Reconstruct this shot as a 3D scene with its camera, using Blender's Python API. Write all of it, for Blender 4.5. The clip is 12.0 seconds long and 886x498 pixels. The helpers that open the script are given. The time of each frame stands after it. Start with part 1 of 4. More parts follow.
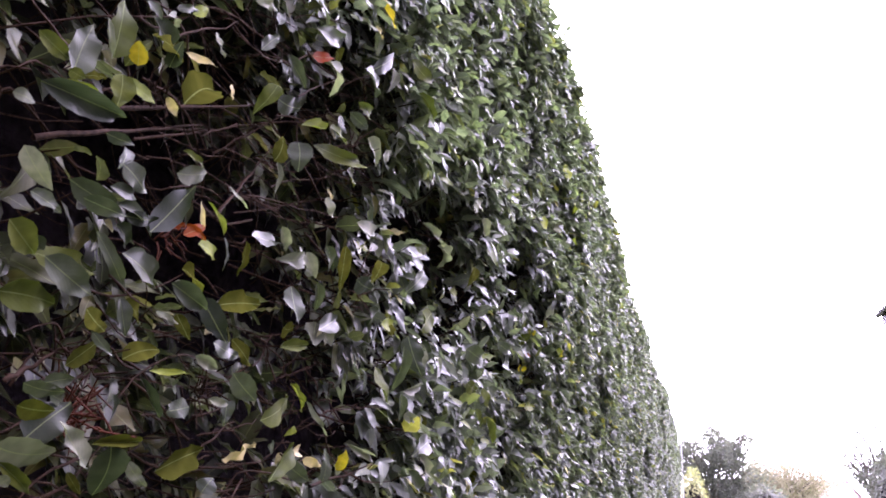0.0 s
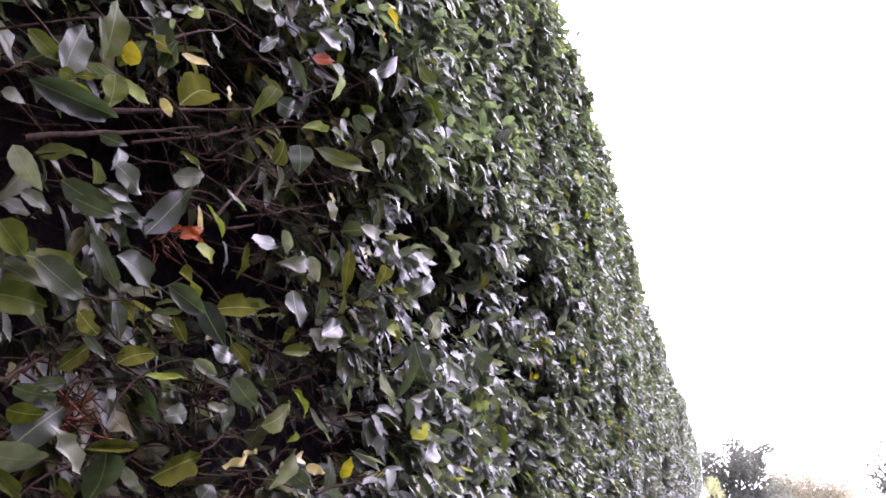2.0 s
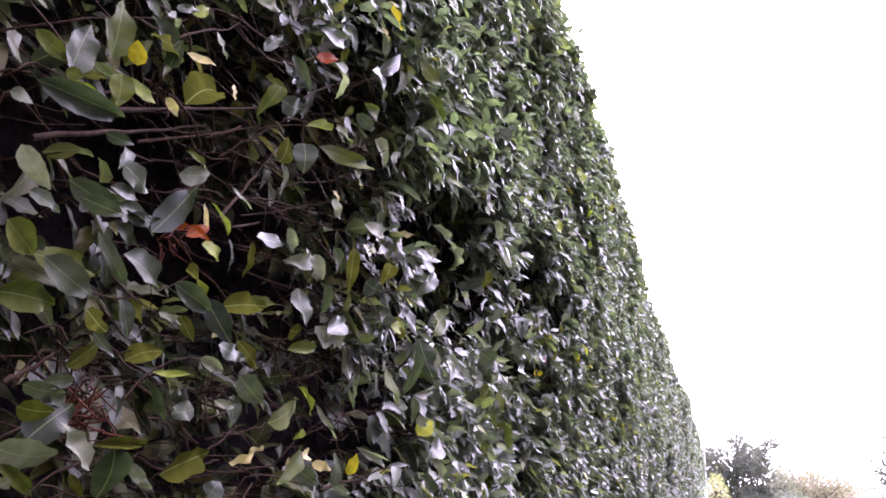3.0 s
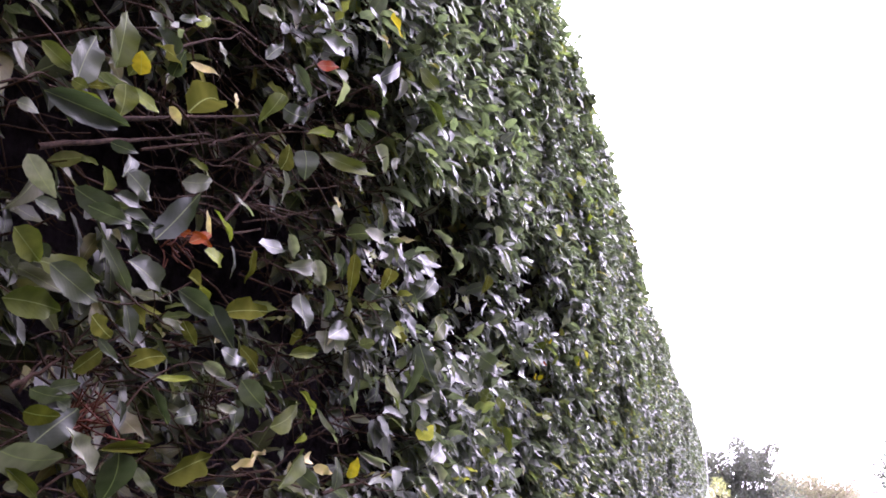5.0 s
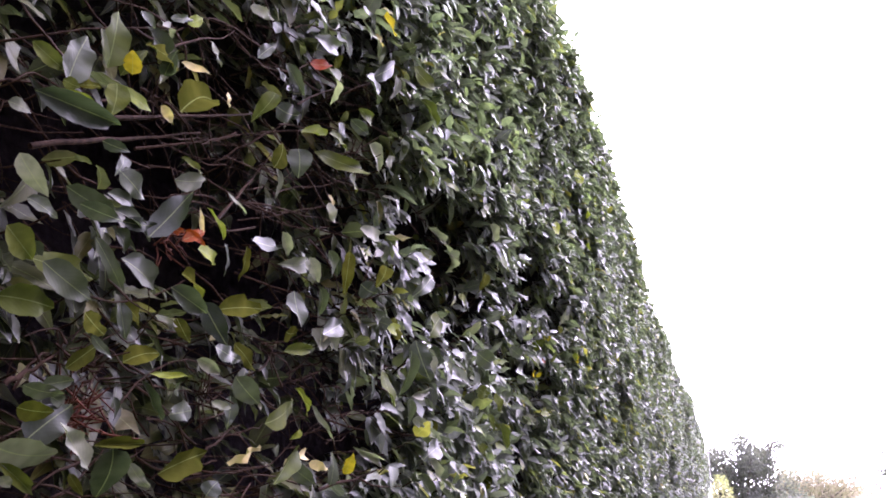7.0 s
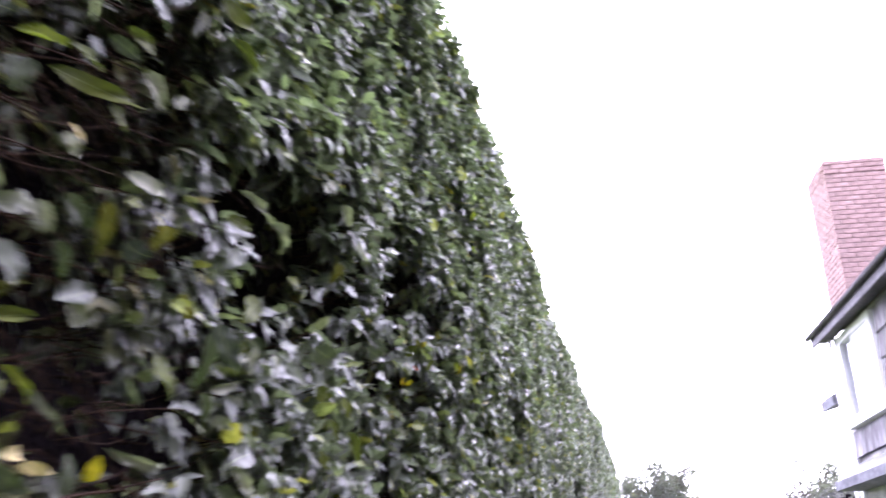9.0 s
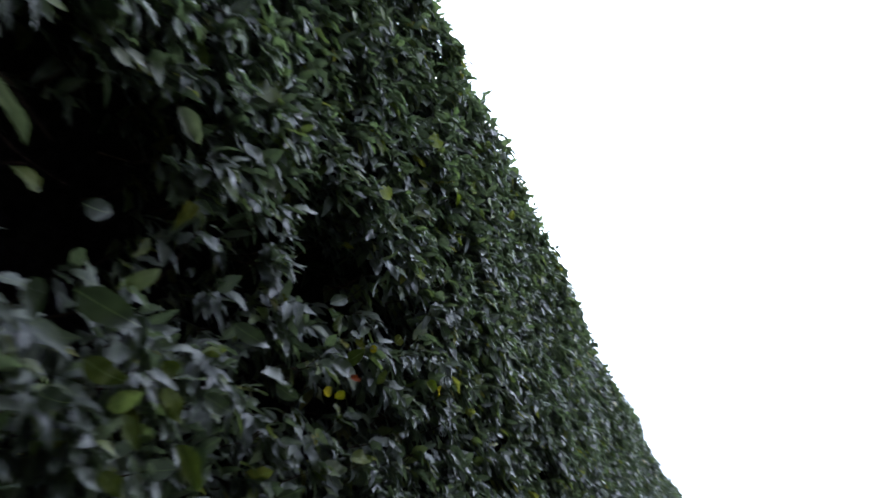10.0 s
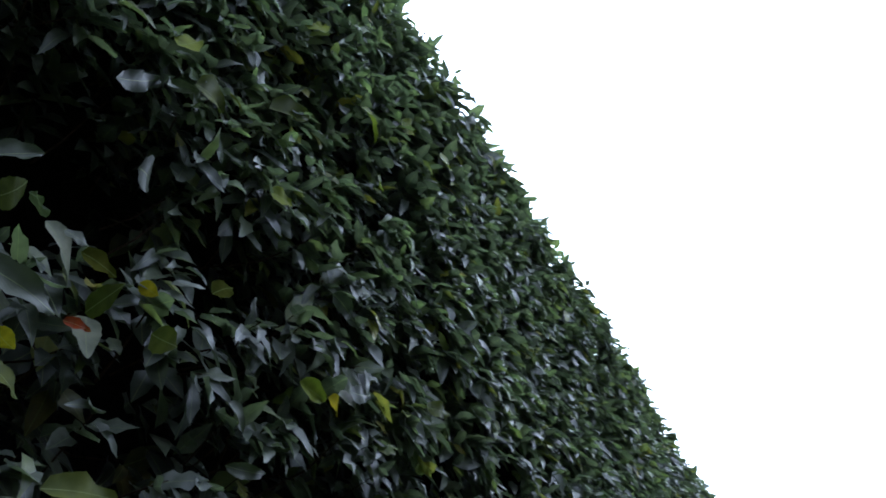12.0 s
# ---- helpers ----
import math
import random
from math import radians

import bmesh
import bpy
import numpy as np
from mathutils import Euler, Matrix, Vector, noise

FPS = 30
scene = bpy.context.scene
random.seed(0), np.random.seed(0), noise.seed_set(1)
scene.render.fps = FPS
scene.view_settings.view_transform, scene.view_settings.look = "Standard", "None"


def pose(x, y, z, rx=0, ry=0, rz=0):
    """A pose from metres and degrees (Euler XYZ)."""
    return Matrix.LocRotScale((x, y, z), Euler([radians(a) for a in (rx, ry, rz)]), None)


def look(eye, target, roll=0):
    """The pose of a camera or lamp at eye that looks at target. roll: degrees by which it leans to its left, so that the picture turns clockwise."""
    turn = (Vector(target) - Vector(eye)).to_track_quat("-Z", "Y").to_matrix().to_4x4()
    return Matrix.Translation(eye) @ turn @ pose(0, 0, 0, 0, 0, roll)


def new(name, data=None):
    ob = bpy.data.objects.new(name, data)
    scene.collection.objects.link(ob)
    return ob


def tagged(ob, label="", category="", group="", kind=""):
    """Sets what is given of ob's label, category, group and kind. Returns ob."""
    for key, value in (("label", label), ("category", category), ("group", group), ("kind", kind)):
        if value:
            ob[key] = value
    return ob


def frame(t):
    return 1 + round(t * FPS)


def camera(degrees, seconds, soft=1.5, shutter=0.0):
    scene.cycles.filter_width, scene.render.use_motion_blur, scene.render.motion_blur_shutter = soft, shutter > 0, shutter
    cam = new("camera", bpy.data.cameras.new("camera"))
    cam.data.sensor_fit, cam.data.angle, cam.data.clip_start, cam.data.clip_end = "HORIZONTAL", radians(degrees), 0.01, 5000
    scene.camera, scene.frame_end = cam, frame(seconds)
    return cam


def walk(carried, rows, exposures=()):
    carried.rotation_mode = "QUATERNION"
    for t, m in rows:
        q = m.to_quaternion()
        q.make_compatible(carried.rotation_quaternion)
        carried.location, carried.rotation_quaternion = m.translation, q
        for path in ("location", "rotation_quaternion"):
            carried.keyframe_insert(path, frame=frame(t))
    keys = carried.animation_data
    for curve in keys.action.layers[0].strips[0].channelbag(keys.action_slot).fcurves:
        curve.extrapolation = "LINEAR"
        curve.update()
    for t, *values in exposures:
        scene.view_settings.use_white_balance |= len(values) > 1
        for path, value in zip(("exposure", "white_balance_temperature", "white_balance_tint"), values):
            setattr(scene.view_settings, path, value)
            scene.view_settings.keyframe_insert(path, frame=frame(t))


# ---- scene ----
cam = camera(57.3, 12.0, soft=1.7, shutter=0.65)
METRES, EYE, TILT, LEAN, TURN = 2.5, 1.5, 19.0, -2.5, 17.6
ROWS = [
    (0.0, 0.0, 0.0, 0.0, -0.0, 0.0, -0.0),
    (0.5, 0.0019, 0.0016, -0.0024, 0.92, -0.18, -0.23),
    (1.0, 0.0041, 0.0059, -0.0037, 1.05, 0.26, 0.56),
    (1.5, 0.0065, 0.01, -0.0062, 0.8, 0.55, 0.68),
    (2.0, 0.0075, 0.0071, -0.0052, 1.11, 0.78, 0.58),
    (2.5, 0.0074, 0.0056, -0.0052, 1.04, 0.47, 0.76),
    (3.0, 0.0066, 0.005, -0.0055, 1.31, 0.62, 0.83),
    (5.0, 0.0074, -0.0002, -0.0049, 1.37, 0.93, 0.98),
    (5.5, 0.008, -0.0022, -0.0043, 1.89, 1.06, 0.99),
    (6.0, 0.0098, -0.0025, -0.0045, 1.55, 1.24, 1.47),
    (6.5, 0.0115, -0.0032, -0.0057, 1.56, 0.82, 1.42),
    (8.5, 0.0416, 0.0153, -0.0178, 0.28, 1.67, 0.11),
    (9.0, 0.0855, 0.1000, -0.0520, -3.95, 2.96, 1.30),
    (9.5, 0.1399, 0.2376, -0.0946, -6.1, 5.72, 3.09),
    (10.0, 0.2233, 0.3797, -0.15, 1.65, 8.73, 3.03),
    (10.5, 0.2873, 0.5174, -0.2135, 4.54, 13.53, 4.36),
    (11.0, 0.3356, 0.6509, -0.2478, 8.61, 14.96, 4.64),
    (11.5, 0.3247, 0.7692, -0.2728, 6.01, 19.8, 8.42),
    (12.0, 0.3173, 0.8207, -0.2788, 8.59, 22.28, 8.16),
]
EXPOSURES = [(0.0, 2.1, 5800, 48), (8.4, 2.15, 5800, 48), (9.0, 2.0, 5700, 36), (9.6, 0.8, 5400, 19), (10.2, 0.05, 5250, 14), (11.0, 0.1, 5150, 13), (11.5, 0.55, 4950, 11), (12.0, 0.25, 5000, 12)]
walk(cam, [(t, pose(0, 0, EYE, TILT, LEAN, TURN) @ pose(METRES * x, METRES * y, METRES * z, 90 + pitch, roll, yaw)) for t, x, y, z, yaw, pitch, roll in ROWS], EXPOSURES)

# ---- world and sun: bright overcast ----
world = bpy.data.worlds.new("overcast_sky")
scene.world = world
world.use_nodes = True
wn, wl = world.node_tree.nodes, world.node_tree.links
wn.clear()
SUN_EL, SUN_AZ = radians(44), radians(14)
sky = wn.new("ShaderNodeTexSky")
sky.sky_type, sky.sun_disc, sky.sun_elevation, sky.sun_rotation = "NISHITA", False, SUN_EL, SUN_AZ
clear = wn.new("ShaderNodeBackground")
clear.inputs["Strength"].default_value = 0.03
wl.new(sky.outputs[0], clear.inputs["Color"])
tex = wn.new("ShaderNodeTexCoord")
clouds = wn.new("ShaderNodeTexNoise")
clouds.inputs["Scale"].default_value, clouds.inputs["Detail"].default_value = 1.6, 4
wl.new(tex.outputs["Generated"], clouds.inputs["Vector"])
ramp = wn.new("ShaderNodeValToRGB")
ramp.color_ramp.elements[0].position, ramp.color_ramp.elements[0].color = 0.3, (0.90, 0.90, 0.94, 1)
ramp.color_ramp.elements[1].position, ramp.color_ramp.elements[1].color = 0.7, (1.0, 0.99, 0.98, 1)
wl.new(clouds.outputs[0], ramp.inputs[0])
cloud = wn.new("ShaderNodeBackground")
glow = wn.new("ShaderNodeVectorMath")
glow.operation = "DOT_PRODUCT"
glow.inputs[1].default_value = (math.sin(SUN_AZ) * math.cos(SUN_EL), math.cos(SUN_AZ) * math.cos(SUN_EL), math.sin(SUN_EL))
wl.new(tex.outputs["Generated"], glow.inputs[0])
veil = wn.new("ShaderNodeMapRange")
veil.interpolation_type = "SMOOTHSTEP"
for k, value in (("From Min", -0.5), ("From Max", 1.0), ("To Min", 0.5), ("To Max", 4.2)):
    veil.inputs[k].default_value = value
wl.new(glow.outputs["Value"], veil.inputs["Value"])
wl.new(veil.outputs[0], cloud.inputs["Strength"])
wl.new(ramp.outputs[0], cloud.inputs["Color"])
both = wn.new("ShaderNodeAddShader")
wl.new(clear.outputs[0], both.inputs[0])
wl.new(cloud.outputs[0], both.inputs[1])
wl.new(both.outputs[0], wn.new("ShaderNodeOutputWorld").inputs[0])

sun = new("sun", bpy.data.lights.new("sun", "SUN"))
sun.data.energy, sun.data.angle, sun.data.color = 1.3, radians(45), (1.0, 0.98, 0.95)
sun.matrix_basis = look((20 * math.sin(SUN_AZ) * math.cos(SUN_EL), 20 * math.cos(SUN_AZ) * math.cos(SUN_EL), 20 * math.sin(SUN_EL)), (0, 0, 0))


# ---- materials ----
def material(name, rough=0.6, metal=0.0, spec=0.5):
    m = bpy.data.materials.new(name)
    m.use_nodes = True
    b = m.node_tree.nodes["Principled BSDF"]
    b.inputs["Roughness"].default_value, b.inputs["Metallic"].default_value = rough, metal
    b.inputs["Specular IOR Level"].default_value = spec
    return m, m.node_tree.nodes, m.node_tree.links, b


def ramp_node(nodes, stops, mode="LINEAR"):
    r = nodes.new("ShaderNodeValToRGB")
    r.color_ramp.interpolation = mode
    while len(r.color_ramp.elements) < len(stops):
        r.color_ramp.elements.new(0.5)
    for e, (p, c) in zip(r.color_ramp.elements, stops):
        e.position, e.color = p, (*c, 1)
    return r


def mixer(nodes, links, kind, factor, a, b):
    n = nodes.new("ShaderNodeMix")
    n.data_type, n.blend_type = "RGBA", kind
    for sock, v in ((n.inputs[0], factor), (n.inputs[6], a), (n.inputs[7], b)):
        if isinstance(v, bpy.types.NodeSocket):
            links.new(v, sock)
        else:
            sock.default_value = v if isinstance(v, float) else (*v, 1)
    return n.outputs[2]


def maths(nodes, links, op, a, b=0.0):
    n = nodes.new("ShaderNodeMath")
    n.operation = op
    for sock, v in ((n.inputs[0], a), (n.inputs[1], b)):
        if isinstance(v, bpy.types.NodeSocket):
            links.new(v, sock)
        else:
            sock.default_value = v
    return n.outputs[0]


def leaf_material(name, stops, single=False, rough=0.38, spec=0.29, through_light=0.28):
    """Waxy leaf: colour by leaf, pale midrib, side veins in relief, blotches."""
    m, n, l, b = material(name, rough, 0, spec)
    if single:
        rnd = n.new("ShaderNodeObjectInfo").outputs["Random"]
    else:
        rnd = n.new("ShaderNodeNewGeometry").outputs["Random Per Island"]
    col = ramp_node(n, stops)
    l.new(rnd, col.inputs[0])
    co = n.new("ShaderNodeTexCoord")
    blot = n.new("ShaderNodeTexNoise")
    blot.inputs["Scale"].default_value, blot.inputs["Detail"].default_value = (3.0 if single else 40), 2
    l.new(co.outputs["Object"], blot.inputs["Vector"])
    br = ramp_node(n, [(0.3, (0.62, 0.66, 0.6)), (0.7, (1.25, 1.2, 1.15))])
    l.new(blot.outputs[0], br.inputs[0])
    c1 = mixer(n, l, "MULTIPLY", 1.0, col.outputs[0], br.outputs[0])
    sep = n.new("ShaderNodeSeparateXYZ")
    l.new(co.outputs["UV"], sep.inputs[0])
    across = maths(n, l, "ABSOLUTE", maths(n, l, "SUBTRACT", sep.outputs["Y"], 0.5))
    rib = maths(n, l, "LESS_THAN", across, 0.016)
    c2 = mixer(n, l, "MIX", maths(n, l, "MULTIPLY", rib, 0.3), c1, (0.22, 0.26, 0.10))
    l.new(c2, b.inputs["Base Color"])
    vein = maths(n, l, "SINE", maths(n, l, "MULTIPLY", maths(n, l, "SUBTRACT", sep.outputs["X"], maths(n, l, "MULTIPLY", across, 0.7)), 58.0))
    hgt = maths(n, l, "ADD", maths(n, l, "MULTIPLY", vein, 0.05), maths(n, l, "MULTIPLY", blot.outputs[0], 1.4))
    bump = n.new("ShaderNodeBump")
    bump.inputs["Strength"].default_value, bump.inputs["Distance"].default_value = 0.35, 0.002
    l.new(hgt, bump.inputs["Height"])
    l.new(bump.outputs[0], b.inputs["Normal"])
    rr = maths(n, l, "ADD", maths(n, l, "MULTIPLY", blot.outputs[0], 0.3), rough - 0.13)
    l.new(rr, b.inputs["Roughness"])
    tr = n.new("ShaderNodeBsdfTranslucent")
    l.new(mixer(n, l, "MULTIPLY", 1.0, c2, (1.7, 2.0, 1.15)), tr.inputs["Color"])
    ms = n.new("ShaderNodeMixShader")
    ms.inputs[0].default_value = through_light
    l.new(b.outputs[0], ms.inputs[1])
    l.new(tr.outputs[0], ms.inputs[2])
    l.new(ms.outputs[0], n["Material Output"].inputs[0])
    return m


def noisy_material(name, dark, light, scale, rough=0.8, bump=0.4, distance=0.01, detail=5, random_by=0.0, spec=0.12, stretch=(1, 1, 1), coarse=0.35):
    """Mottled surface: two scales of noise in colour, fine relief, small change piece by piece."""
    m, n, l, b = material(name, rough, 0, spec)
    co = n.new("ShaderNodeTexCoord")
    mp = n.new("ShaderNodeMapping")
    mp.inputs["Scale"].default_value = stretch
    l.new(co.outputs["Object"], mp.inputs[0])
    fine, big = n.new("ShaderNodeTexNoise"), n.new("ShaderNodeTexNoise")
    for t, s in ((fine, scale), (big, scale * 0.12)):
        t.inputs["Scale"].default_value, t.inputs["Detail"].default_value = s, detail
        l.new(mp.outputs[0], t.inputs["Vector"])
    r = ramp_node(n, [(0.32, dark), (0.68, light)])
    l.new(fine.outputs[0], r.inputs[0])
    br = ramp_node(n, [(0.3, (1 - coarse,) * 3), (0.7, (1 + coarse,) * 3)])
    l.new(big.outputs[0], br.inputs[0])
    c = mixer(n, l, "MULTIPLY", 1.0, r.outputs[0], br.outputs[0])
    if random_by:
        ob = n.new("ShaderNodeObjectInfo")
        rr = ramp_node(n, [(0.0, (1 - random_by,) * 3), (1.0, (1 + random_by,) * 3)])
        l.new(ob.outputs["Random"], rr.inputs[0])
        c = mixer(n, l, "MULTIPLY", 1.0, c, rr.outputs[0])
    l.new(c, b.inputs["Base Color"])
    bp = n.new("ShaderNodeBump")
    bp.inputs["Strength"].default_value, bp.inputs["Distance"].default_value = bump, distance
    l.new(fine.outputs[0], bp.inputs["Height"])
    l.new(bp.outputs[0], b.inputs["Normal"])
    return m


DARK, MID = (0.042, 0.048, 0.041), (0.082, 0.092, 0.072)
FOLIAGE = leaf_material("hedge_leaf", [(0.0, DARK), (0.45, (0.062, 0.070, 0.057)), (0.70, MID), (0.86, (0.098, 0.114, 0.074)), (0.96, (0.13, 0.15, 0.05)), (1.0, (0.18, 0.16, 0.03))])
LEAF_TINTS = [
    leaf_material("leaf_dark_green", [(0, (0.010, 0.013, 0.009)), (1, (0.020, 0.026, 0.014))], True, 0.40, 0.12),
    leaf_material("leaf_grey_green", [(0, (0.018, 0.024, 0.014)), (1, (0.042, 0.051, 0.030))], True, 0.36, 0.14),
    leaf_material("leaf_olive", [(0, (0.030, 0.033, 0.006)), (1, (0.048, 0.049, 0.008))], True, 0.6, 0.0),
    leaf_material("leaf_fresh_green", [(0, (0.036, 0.046, 0.009)), (1, (0.060, 0.070, 0.014))], True, 0.5, 0.04),
    leaf_material("leaf_yellow_green", [(0, (0.09, 0.115, 0.012)), (1, (0.12, 0.14, 0.018))], True, 0.5, 0.04),
    leaf_material("leaf_yellow", [(0, (0.20, 0.17, 0.005)), (1, (0.25, 0.20, 0.01))], True, 0.6, 0.0),
    leaf_material("leaf_straw", [(0, (0.28, 0.23, 0.10)), (1, (0.36, 0.29, 0.13))], True, 0.6, 0.3),
    # pale undersides, and sky shine painted into the colour of glossy leaves
    leaf_material("leaf_underside_and_shine", [(0, (0.075, 0.082, 0.056)), (1, (0.14, 0.147, 0.105))], True, 0.5, 0.12),
    leaf_material("leaf_rust", [(0, (0.12, 0.02, 0.004)), (1, (0.17, 0.045, 0.008))], True, 0.6, 0.06),
]
# young top leaves; sky light from behind is also put into this paler colour
YOUNG_BACKLIT = leaf_material("young_backlit_leaf", [(0.0, (0.066, 0.078, 0.064)), (0.5, (0.096, 0.114, 0.084)), (1.0, (0.13, 0.160, 0.082))], through_light=0.32)
# darker leaf copy: shade deep in the hedge is put into its colour
SHADED_LEAF = leaf_material("shaded_hedge_leaf", [(0.0, (0.014, 0.016, 0.010)), (0.5, (0.032, 0.036, 0.020)), (0.85, (0.060, 0.063, 0.028)), (1.0, (0.095, 0.080, 0.026))], spec=0.16)
TWIG = noisy_material("twig_bark", (0.012, 0.007, 0.005), (0.038, 0.022, 0.015), 160, 0.8, 0.5, 0.002, spec=0.04)
RED_TWIG = noisy_material("red_twig_bark", (0.030, 0.010, 0.007), (0.080, 0.030, 0.018), 160, 0.7, 0.4, 0.002, spec=0.04)
# near-black colour that paints the inner shade of hedge and shrubs
SHADE_CORE = noisy_material("hedge_shade_core", (0.006, 0.0045, 0.006), (0.014, 0.011, 0.013), 30, 0.95, 0.8, 0.03, spec=0.0)
GROUND = noisy_material("lawn_ground", (0.03, 0.05, 0.015), (0.09, 0.12, 0.035), 24, 0.95, 0.6, 0.02)
BRICK = noisy_material("red_brick", (0.25, 0.165, 0.15), (0.37, 0.255, 0.235), 22, 0.9, 0.4, 0.004, random_by=0.13)
MORTAR = noisy_material("lime_mortar", (0.27, 0.20, 0.185), (0.37, 0.28, 0.26), 30, 0.95, 0.4, 0.004)
SHAKE = noisy_material("weathered_shake", (0.085, 0.08, 0.085), (0.20, 0.19, 0.195), 26, 0.85, 0.5, 0.004, random_by=0.28, stretch=(1, 1, 0.12))
ROOF = noisy_material("roof_slate", (0.05, 0.05, 0.06), (0.11, 0.11, 0.125), 14, 0.7, 0.4, 0.01)
DARK_WOOD = noisy_material("dark_painted_timber", (0.045, 0.040, 0.046), (0.085, 0.078, 0.086), 20, 0.6, 0.2, 0.003)
WHITE = noisy_material("white_paint", (0.72, 0.72, 0.72), (0.82, 0.82, 0.81), 18, 0.5, 0.1, 0.002, coarse=0.06)
RENDERED = noisy_material("grey_render", (0.34, 0.33, 0.33), (0.5, 0.49, 0.48), 20, 0.9, 0.3, 0.004)
# red tile paled to grey-pink: distance haze put into the colour
HAZED_TILE = noisy_material("hazed_red_tile", (0.28, 0.19, 0.18), (0.42, 0.31, 0.30), 14, 0.85, 0.4, 0.01)
BARK = noisy_material("tree_bark", (0.05, 0.04, 0.035), (0.14, 0.11, 0.09), 20, 0.9, 0.6, 0.02)
# distance haze is painted into the tree and autumn leaves: greyed and paled
HAZED_TREE_LEAF = leaf_material("hazed_tree_leaf", [(0, (0.075, 0.075, 0.080)), (1, (0.145, 0.145, 0.145))], rough=0.6, spec=0.1)
HAZED_RUST_LEAF = leaf_material("hazed_autumn_leaf", [(0, (0.17, 0.15, 0.13)), (0.6, (0.25, 0.205, 0.18)), (1, (0.19, 0.19, 0.145))], rough=0.6, spec=0.1)
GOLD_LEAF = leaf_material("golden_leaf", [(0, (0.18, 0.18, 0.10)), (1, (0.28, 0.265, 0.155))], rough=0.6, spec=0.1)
glass_m, gn, gl, gb = material("window_glass", 0.04, 0.0, 0.6)
gb.inputs["Base Color"].default_value = (0.03, 0.035, 0.04, 1)
gb.inputs["Transmission Weight"].default_value = 1.0
gb.inputs["Base Color"].default_value = (0.9, 0.93, 0.94, 1)
GLASS = glass_m


# ---- mesh helpers ----
def link(name, me, mat, parent=None, label=""):
    if mat and not me.materials:
        me.materials.append(mat)
    ob = new(name, me)
    if parent:
        ob.parent = parent
    if label:
        tagged(ob, label)
    return ob


def part(name, bm, mat, parent=None, label=""):
    me = bpy.data.meshes.new(name)
    bm.to_mesh(me)
    bm.free()
    return link(name, me, mat, parent, label)


def thing(name, label, category, group="", kind="", at=(0, 0, 0), turn=0):
    ob = new(name)
    ob.matrix_basis = pose(*at, 0, 0, turn)
    return tagged(ob, label, category, group, kind)


def array_mesh(name, verts, tris, uv=None, smooth=True):
    """A mesh of triangles from arrays; uv holds one pair a vertex."""
    me = bpy.data.meshes.new(name)
    me.vertices.add(len(verts))
    me.vertices.foreach_set("co", np.ascontiguousarray(verts, dtype=np.float32).ravel())
    idx = np.ascontiguousarray(tris, dtype=np.int32).ravel()
    me.loops.add(len(idx))
    me.loops.foreach_set("vertex_index", idx)
    me.polygons.add(len(tris))
    me.polygons.foreach_set("loop_start", np.arange(0, len(idx), 3, dtype=np.int32))
    if uv is not None:
        layer = me.uv_layers.new(name="leaf")
        layer.data.foreach_set("uv", np.ascontiguousarray(uv[idx], dtype=np.float32).ravel())
    me.update(calc_edges=True)
    me.validate()
    if smooth:
        me.shade_smooth()
    return me


def box(bm, x0, x1, y0, y1, z0, z1, bevel=0.0):
    r = bmesh.ops.create_cube(bm, size=1.0, matrix=Matrix.Translation(((x0 + x1) / 2, (y0 + y1) / 2, (z0 + z1) / 2)) @ Matrix.Diagonal((x1 - x0, y1 - y0, z1 - z0, 1)))
    if bevel:
        es = {e for v in r["verts"] for e in v.link_edges}
        bmesh.ops.bevel(bm, geom=list(es), offset=bevel, segments=1, affect="EDGES")
    return bm


def unit(v):
    return v / np.maximum(np.linalg.norm(v, axis=-1, keepdims=True), 1e-9)


def tubes(paths, radii, sides=5):
    """Tapered tubes along paths (n, k, 3) with radii (n, k)."""
    paths, radii = np.asarray(paths, float), np.asarray(radii, float)
    n, k, _ = paths.shape
    tan = unit(np.gradient(paths, axis=1))
    ref = np.where(np.abs(tan[..., 2:3]) > 0.85, np.array([1.0, 0, 0]), np.array([0, 0, 1.0]))
    a = unit(np.cross(tan, ref))
    b = np.cross(tan, a)
    th = np.arange(sides) * 2 * np.pi / sides
    ring = paths[:, :, None] + radii[:, :, None, None] * (np.cos(th)[None, None, :, None] * a[:, :, None] + np.sin(th)[None, None, :, None] * b[:, :, None])
    v = ring.reshape(-1, 3)
    i, j, s = np.meshgrid(np.arange(n), np.arange(k - 1), np.arange(sides), indexing="ij")
    p = (i * k + j) * sides + s
    q = (i * k + j) * sides + (s + 1) % sides
    t = np.concatenate([np.stack([p, q, q + sides], -1).reshape(-1, 3), np.stack([p, q + sides, p + sides], -1).reshape(-1, 3)])
    return v, t


